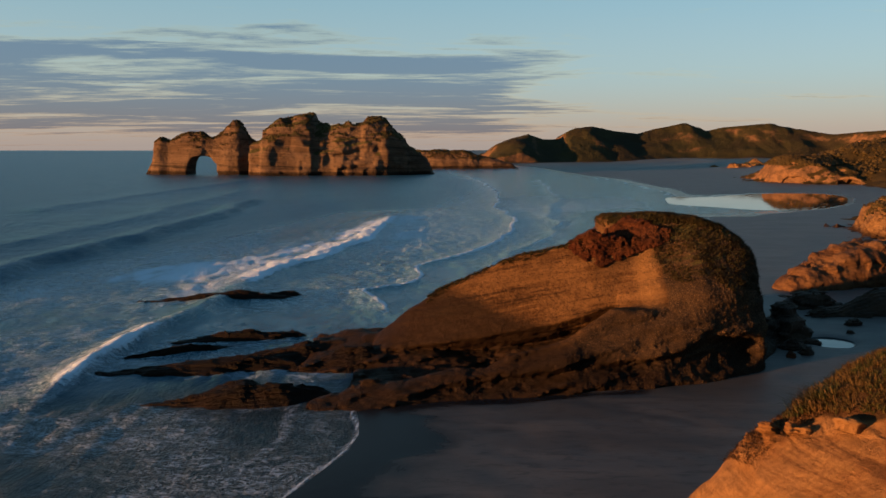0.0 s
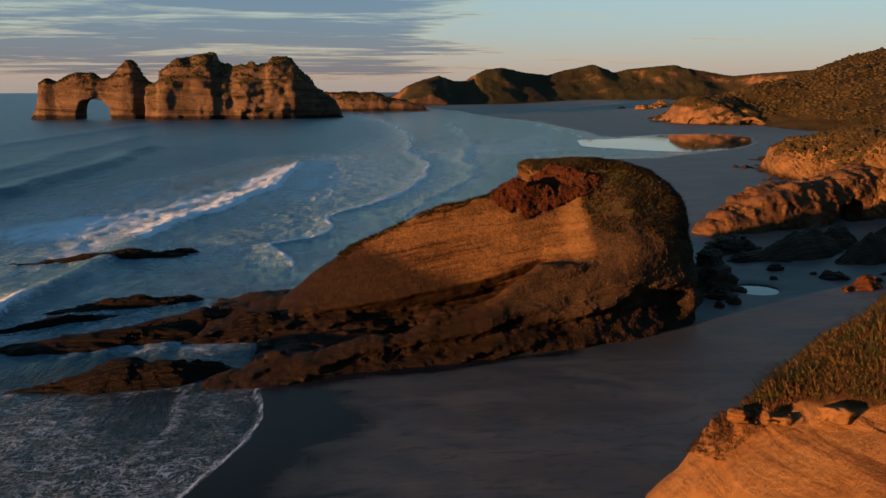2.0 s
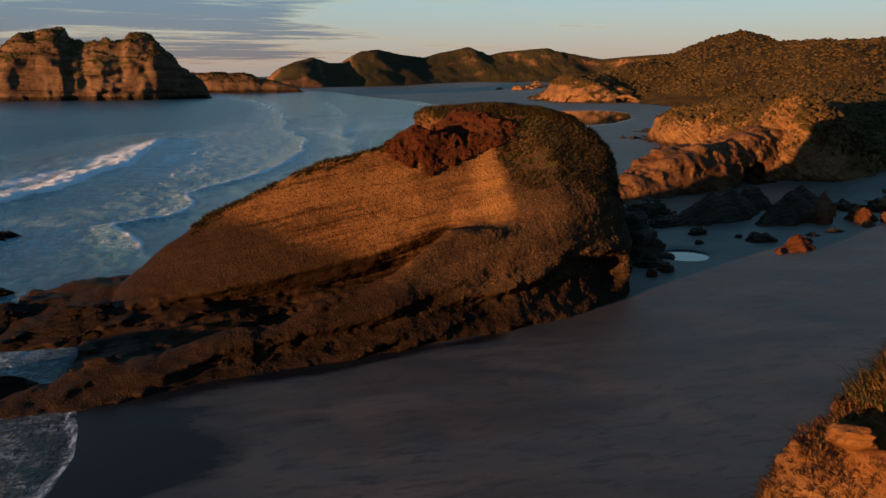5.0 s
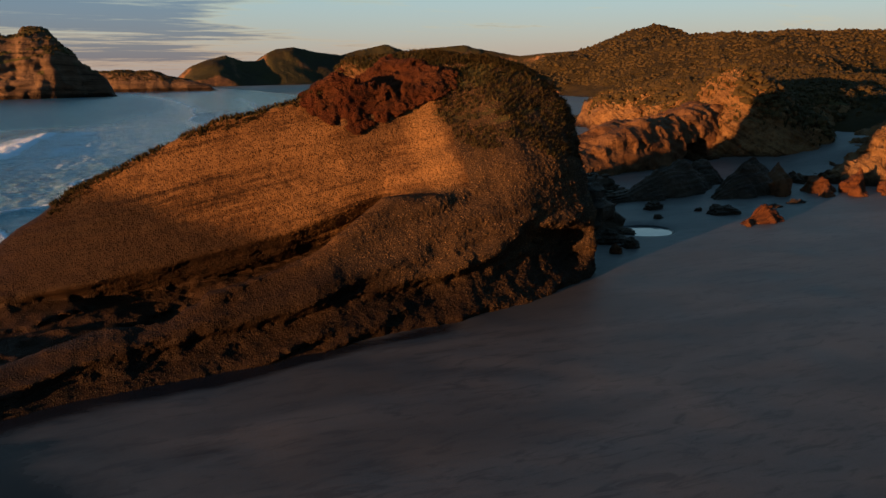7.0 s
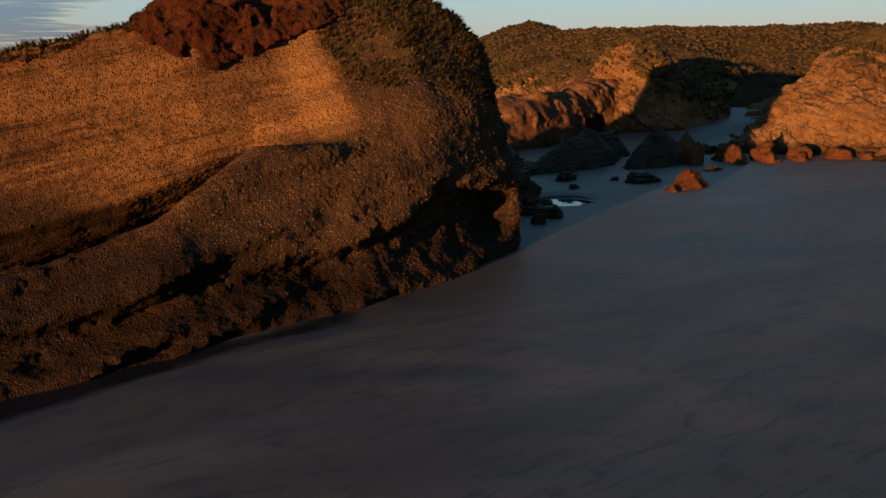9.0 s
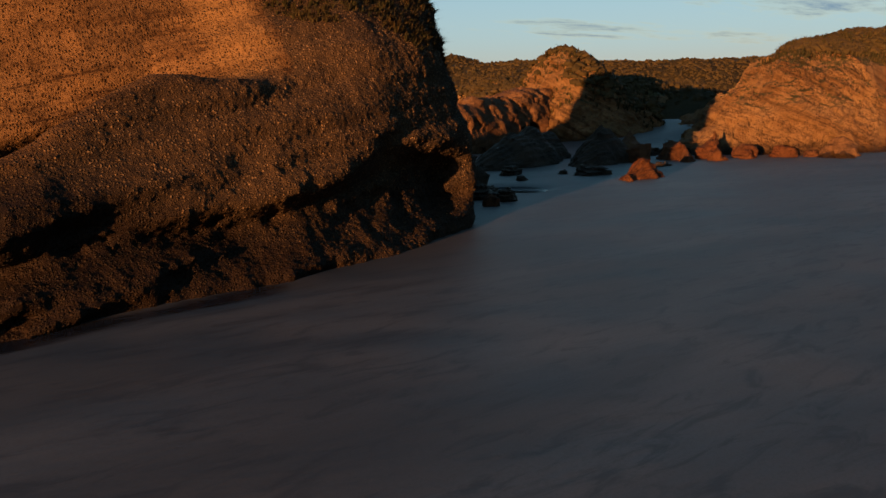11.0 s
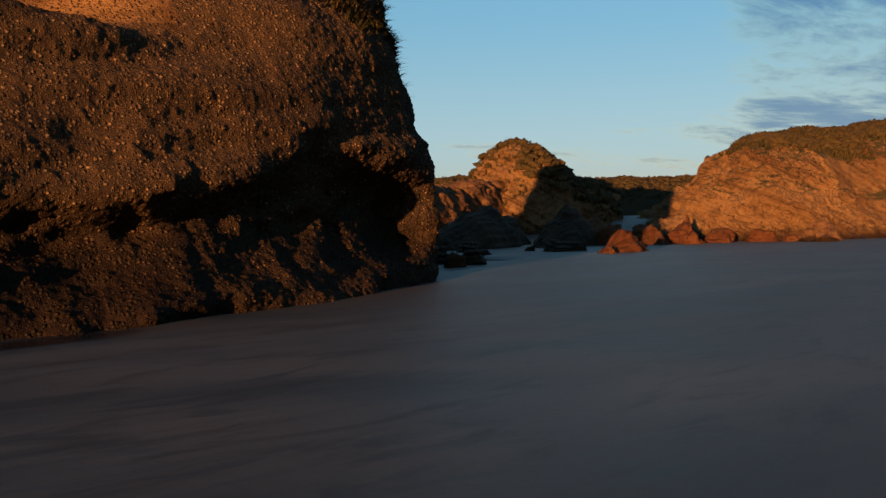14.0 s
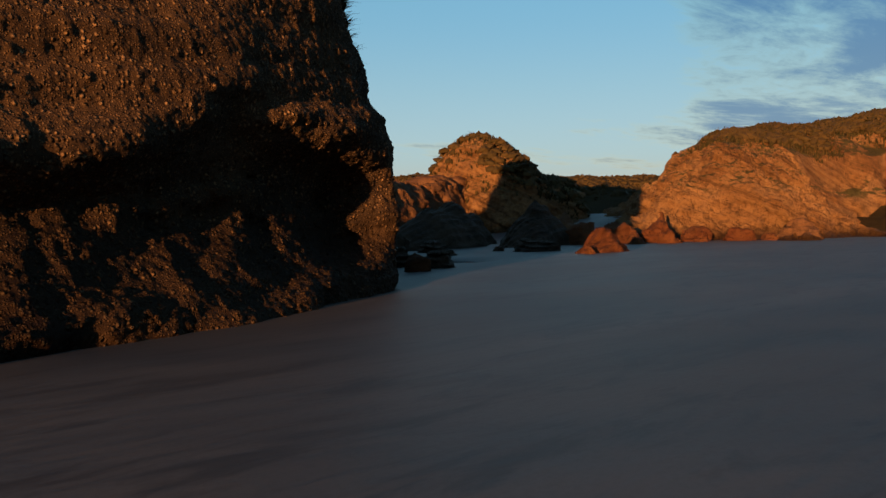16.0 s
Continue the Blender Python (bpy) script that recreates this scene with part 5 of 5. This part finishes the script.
# ---- islands offshore ----
def island(name, label, profile, yc, thick, seed, lo, hi, cell, hole=None, rough=1.0):
    def shape(x, y, z):
        top = interp(x, *profile)
        w = thick * np.clip(top / 40, 0.35, 1.1) * (1.05 - 0.55 * np.clip(z / np.maximum(top, 1), 0, 1.3) ** 2)
        body = smax((np.abs(y - yc(x)) - w) * 0.8, (z - top) * 0.8, 2.0)
        if hole:
            cx, rx, rz = hole
            body = smax(body, (1 - (np.abs((x - cx) / rx) ** 2.6 + (np.maximum(z, 0) / rz) ** 2.6) ** (1 / 2.6)) * rx * 0.8, 1.0)
        return body

    def detail(x, y, z):
        return rough * (1.9 * fbm(x, y, z, 22, 4, seed) - 1.3 * (ridged(x, y, z * 0.6, 11, 4, seed + 3) - 0.4) + 1.1 * value(x / 40, y / 40, (z - 0.18 * x) / 2.6, seed + 9) + 0.7 * value(x / 15, y / 15, (z - 0.18 * x) / 1.3, seed + 10))

    iv, jf = implicit(shape, detail, lo, hi, cell, 7)
    ob = thing(name, label, "island", (lo[0] / 2 + hi[0] / 2, float(yc(np.array(lo[0] / 2 + hi[0] / 2))), 0))
    under("rock_body", mesh_from(name, iv, jf, M_ISLAND), ob)
    p, n = face_samples(iv, jf, 1500, lambda q, n: ((n[:, 2] > 0.45) & (q[:, 2] > 0.5 * iv[:, 2].max())).astype(float), rng)
    cv, cf = clumps(p, rng.uniform(0.4, 1.1, len(p)), rng, 1)
    under("scrub", mesh_from("island_scrub", cv, cf, M_BUSH, False), ob, "dark low scrub on the ledges", "stuff")


island("arch_island", "tall brown rock island pierced by a sea arch", [(-266.5, -6), (-263.4, 2), (-258.1, 13.5), (-257.1, 26.1), (-253.9, 30.3), (-249.7, 33.5), (-242.4, 29.9), (-237.1, 33.5), (-229.8, 36.6), (-213.0, 36.6), (-209.8, 32.4), (-203.5, 31.9), (-193.0, 39.8), (-184.1, 47.1), (-179.3, 42.9), (-174.1, 32.4), (-166.8, 27.2), (-162.1, 15.3), (-155.2, -4)],
       lambda x: 660 + 0 * x, 14, 601, (-280, 630, -5), (-134, 690, 56), 1.5, (-212, 14.2, 18.0), 0.5)
island("rock_island", "large craggy brown rock island in the sea", [(-171.2, -6), (-168.3, 24.0), (-158.8, 30.6), (-156.0, 39.2), (-145.5, 45.8), (-133.2, 48.7), (-120.8, 51.1), (-115.1, 48.7), (-113.2, 41.1), (-106.6, 40.1), (-94.2, 43.0), (-75.2, 43.9), (-70.0, 46.8), (-60.0, 48.7), (-53.4, 45.4), (-41.0, 30.6), (-31.5, 21.1), (-19.2, 12.6), (-10.6, -4)],
       lambda x: 655 + 0.10 * (x + 80), 24, 611, (-182, 610, -5), (8, 700, 58), 1.7)
island("low_skerry", "low dark rock ridge in the sea", [(-46, -5), (-36, 20), (-14, 21), (20, 17), (50, 11), (72, 6), (86, -5)], lambda x: 850 + 0 * x, 30, 621, (-56, 800, -5), (98, 900, 30), 1.8, None, 0.6)


# ---- near sandstone cliff beside the flight ----
def bluff_shape(x, y, z):
    edge = interp(z, (-1, 5.2), (3, 6.6), (6.8, 8.6), (9, 10.6), (11, 13.8), (13, 17.2), (15, 22), (18, 36), (20, 52))
    side = edge + 0.30 * np.maximum(y - 24, 0) + 0.10 * np.maximum(20 - y, 0) - x
    end = y - interp(z, (-1, 28), (8, 26.5), (10.5, 26.2), (12, 26.5), (18, 26.8)) - 0.25 * np.maximum(x - 14, 0)
    behind = x - 62 + 0.9 * z - 0.2 * y
    return smax(smax(side * 0.75, end * 0.8, 2.0), smax(behind * 0.7, -26 + 0.8 * z - y, 3.0), 2.5)


def bluff_turf(y, z):
    """Height above the lower edge of the turf on the bluff."""
    return z - 10.3 - 0.42 * (24.5 - y)


def bluff_band(y, z):
    """1 in the broken band of blocks below the turf, and 1 on the smooth face under it."""
    g = bluff_turf(y, z)
    return np.exp(-np.abs((g + 0.55) / 0.7) ** 3), soft(-0.9, -1.6, g)


def bluff_detail(x, y, z):
    band, face = bluff_band(y, z)
    bed = z + 0.10 * x
    t = bed / 0.75 + 0.4 * value(x / 6, y / 6, 0, 707)
    t = t - np.floor(t)
    ledge = 0.55 * (t - soft(0.6, 1.0, t)) - 0.2
    return 0.42 * fbm(x, y, z, 6, 3, 703) + band * (ledge + 0.15 * value(x / 2, y / 2, bed / 0.35, 702)) + face * 0.05 * value(x / 5, y / 5, bed / 0.45, 701) - 0.06 * (1 - face) * ridged(x, y, z, 1.8, 3, 705)


def blocks(x, y, z, size, seed):
    """Angular blocks of jointed rock: each has its own offset."""
    return cells(x, y, 1.9 * z, size, seed)[1]


bv, bf = implicit(bluff_shape, bluff_detail, (2, -30, -1), (70, 42, 21), 0.32)
bluff = thing("bluff", "orange sandstone bluff with flax and grass on its brow", "cliff", (20, 20, 0))
q = bv[bf].mean(1)
cv, cf = refine(bv, bf, (q[:, 0] < 18) & (q[:, 1] > 12) & (q[:, 2] > 5), 3, lambda x, y, z: (0.08 + 0.92 * bluff_band(y, z)[0]) * (0.20 * blocks(x + 0.3 * value(x, y, z, 718), y, z, 1.9, 720) + 0.06 * blocks(x, y, z + 0.1 * value(x, y, z, 719), 0.8, 730)) + 0.035 * value(x / 3, y / 3, z / 0.22, 716) + 0.02 * fbm(x, y, z, 0.5, 3, 717))
face_mesh = mesh_from("bluff_face", cv, cf, M_SANDSTONE)
face_mesh.attributes.new("turf", "FLOAT", "POINT").data.foreach_set("value", soft(-0.15, 0.15, bluff_turf(cv[:, 1], cv[:, 2]) + 0.25 * value(cv[:, 0], cv[:, 1], cv[:, 2], 713)).astype(np.float32))
under("rock_face", face_mesh, bluff)


def brow(p, n):
    x, y, z = p.T
    edge = value(x / 2, y / 2, z / 2, 711)
    return ((bluff_turf(y, z) > 0.15 + 0.35 * edge) & (n[:, 2] > 0.05) & (x < 30) & (y > 8)).astype(float)


def litter(p, n):
    x, y, z = p.T
    edge = value(x / 1.5, y / 1.5, z / 1.5, 712)
    return ((bluff_turf(y, z) > -2.1 + 0.4 * edge) & (bluff_turf(y, z) < 0.9 + 0.6 * edge) & (y > 22.8 + 0.5 * edge) & (n[:, 2] > 0.0)).astype(float)


p, n = face_samples(bv, bf, 12500, brow, rng)
big = soft(0.05, 0.6, value(p[:, 0] / 1.6, p[:, 1] / 2.2, 0, 721)) > rng.random(len(p))
t1 = tufts(p[~big], n[~big], rng, 7, 0.36, 0.014, 1.4, 0.5)
t2 = tufts(p[big][:1600], n[big][:1600], rng, 13, 0.78, 0.022, 1.5, 0.65)
tv, tf = np.concatenate([t1[0], t2[0]]), np.concatenate([t1[1], t2[1] + len(t1[0])])
under("grass", mesh_from("brow_grass", tv, tf, M_FLAX, False), bluff, "yellow-green coastal grass and flax", "stuff")
p, n = face_samples(bv, bf, 8000, litter, rng)
tv, tf = tufts(p, n, rng, 6, 0.22, 0.014, 1.7, 0.3)
under("dry_grass", mesh_from("dry_grass", tv, tf, M_DRY, False), bluff, "withered rust-brown grass and litter", "stuff")


def sandstone_block(half, seed):
    """One worn block of a broken bed."""
    a, b, c = half

    def shape(x, y, z):
        return ((np.abs(x / a) ** 5 + np.abs(y / b) ** 5 + np.abs(z / c) ** 5) ** 0.2 - 1) * c

    def detail(x, y, z):
        return 0.10 * fbm(x, y, z, 0.7, 4, seed) + 0.05 * value(x / 3, y / 3, z / 0.10, seed + 5)

    return implicit(shape, detail, (-a * 1.3, -b * 1.3, -c * 1.6), (a * 1.3, b * 1.3, c * 1.6), c / 4.5, 0.5)


# the broken bed under the turf: loose blocks lying along the brow
q, qn = face_samples(bv, bf, 6000, lambda p, n: ((np.abs(bluff_turf(p[:, 1], p[:, 2]) + 0.5) < 0.25) & (p[:, 1] > 9) & (p[:, 1] < 24.6) & (p[:, 0] < 22)).astype(float), rng)
y_at = 24.2
while y_at > 11:
    length = rng.uniform(0.45, 1.05)
    k = int(np.argmin(np.abs(q[:, 1] - y_at)))
    half = (rng.uniform(0.35, 0.6), length, rng.uniform(0.20, 0.36))
    wv, wf = sandstone_block(half, int(rng.integers(900, 999)))
    turn = math.atan2(0.62, 1.0) * rng.uniform(0.8, 1.2)
    c, sn = math.cos(turn), math.sin(turn)
    wv = np.stack([c * wv[:, 0] + sn * wv[:, 1], -sn * wv[:, 0] + c * wv[:, 1], wv[:, 2] - 0.38 * wv[:, 1]], 1) + q[k] + np.array([0.1, 0, 0.02])
    piece = mesh_from("block", wv, wf, M_SANDSTONE)
    under("block", piece, bluff)
    y_at -= length * 1.75
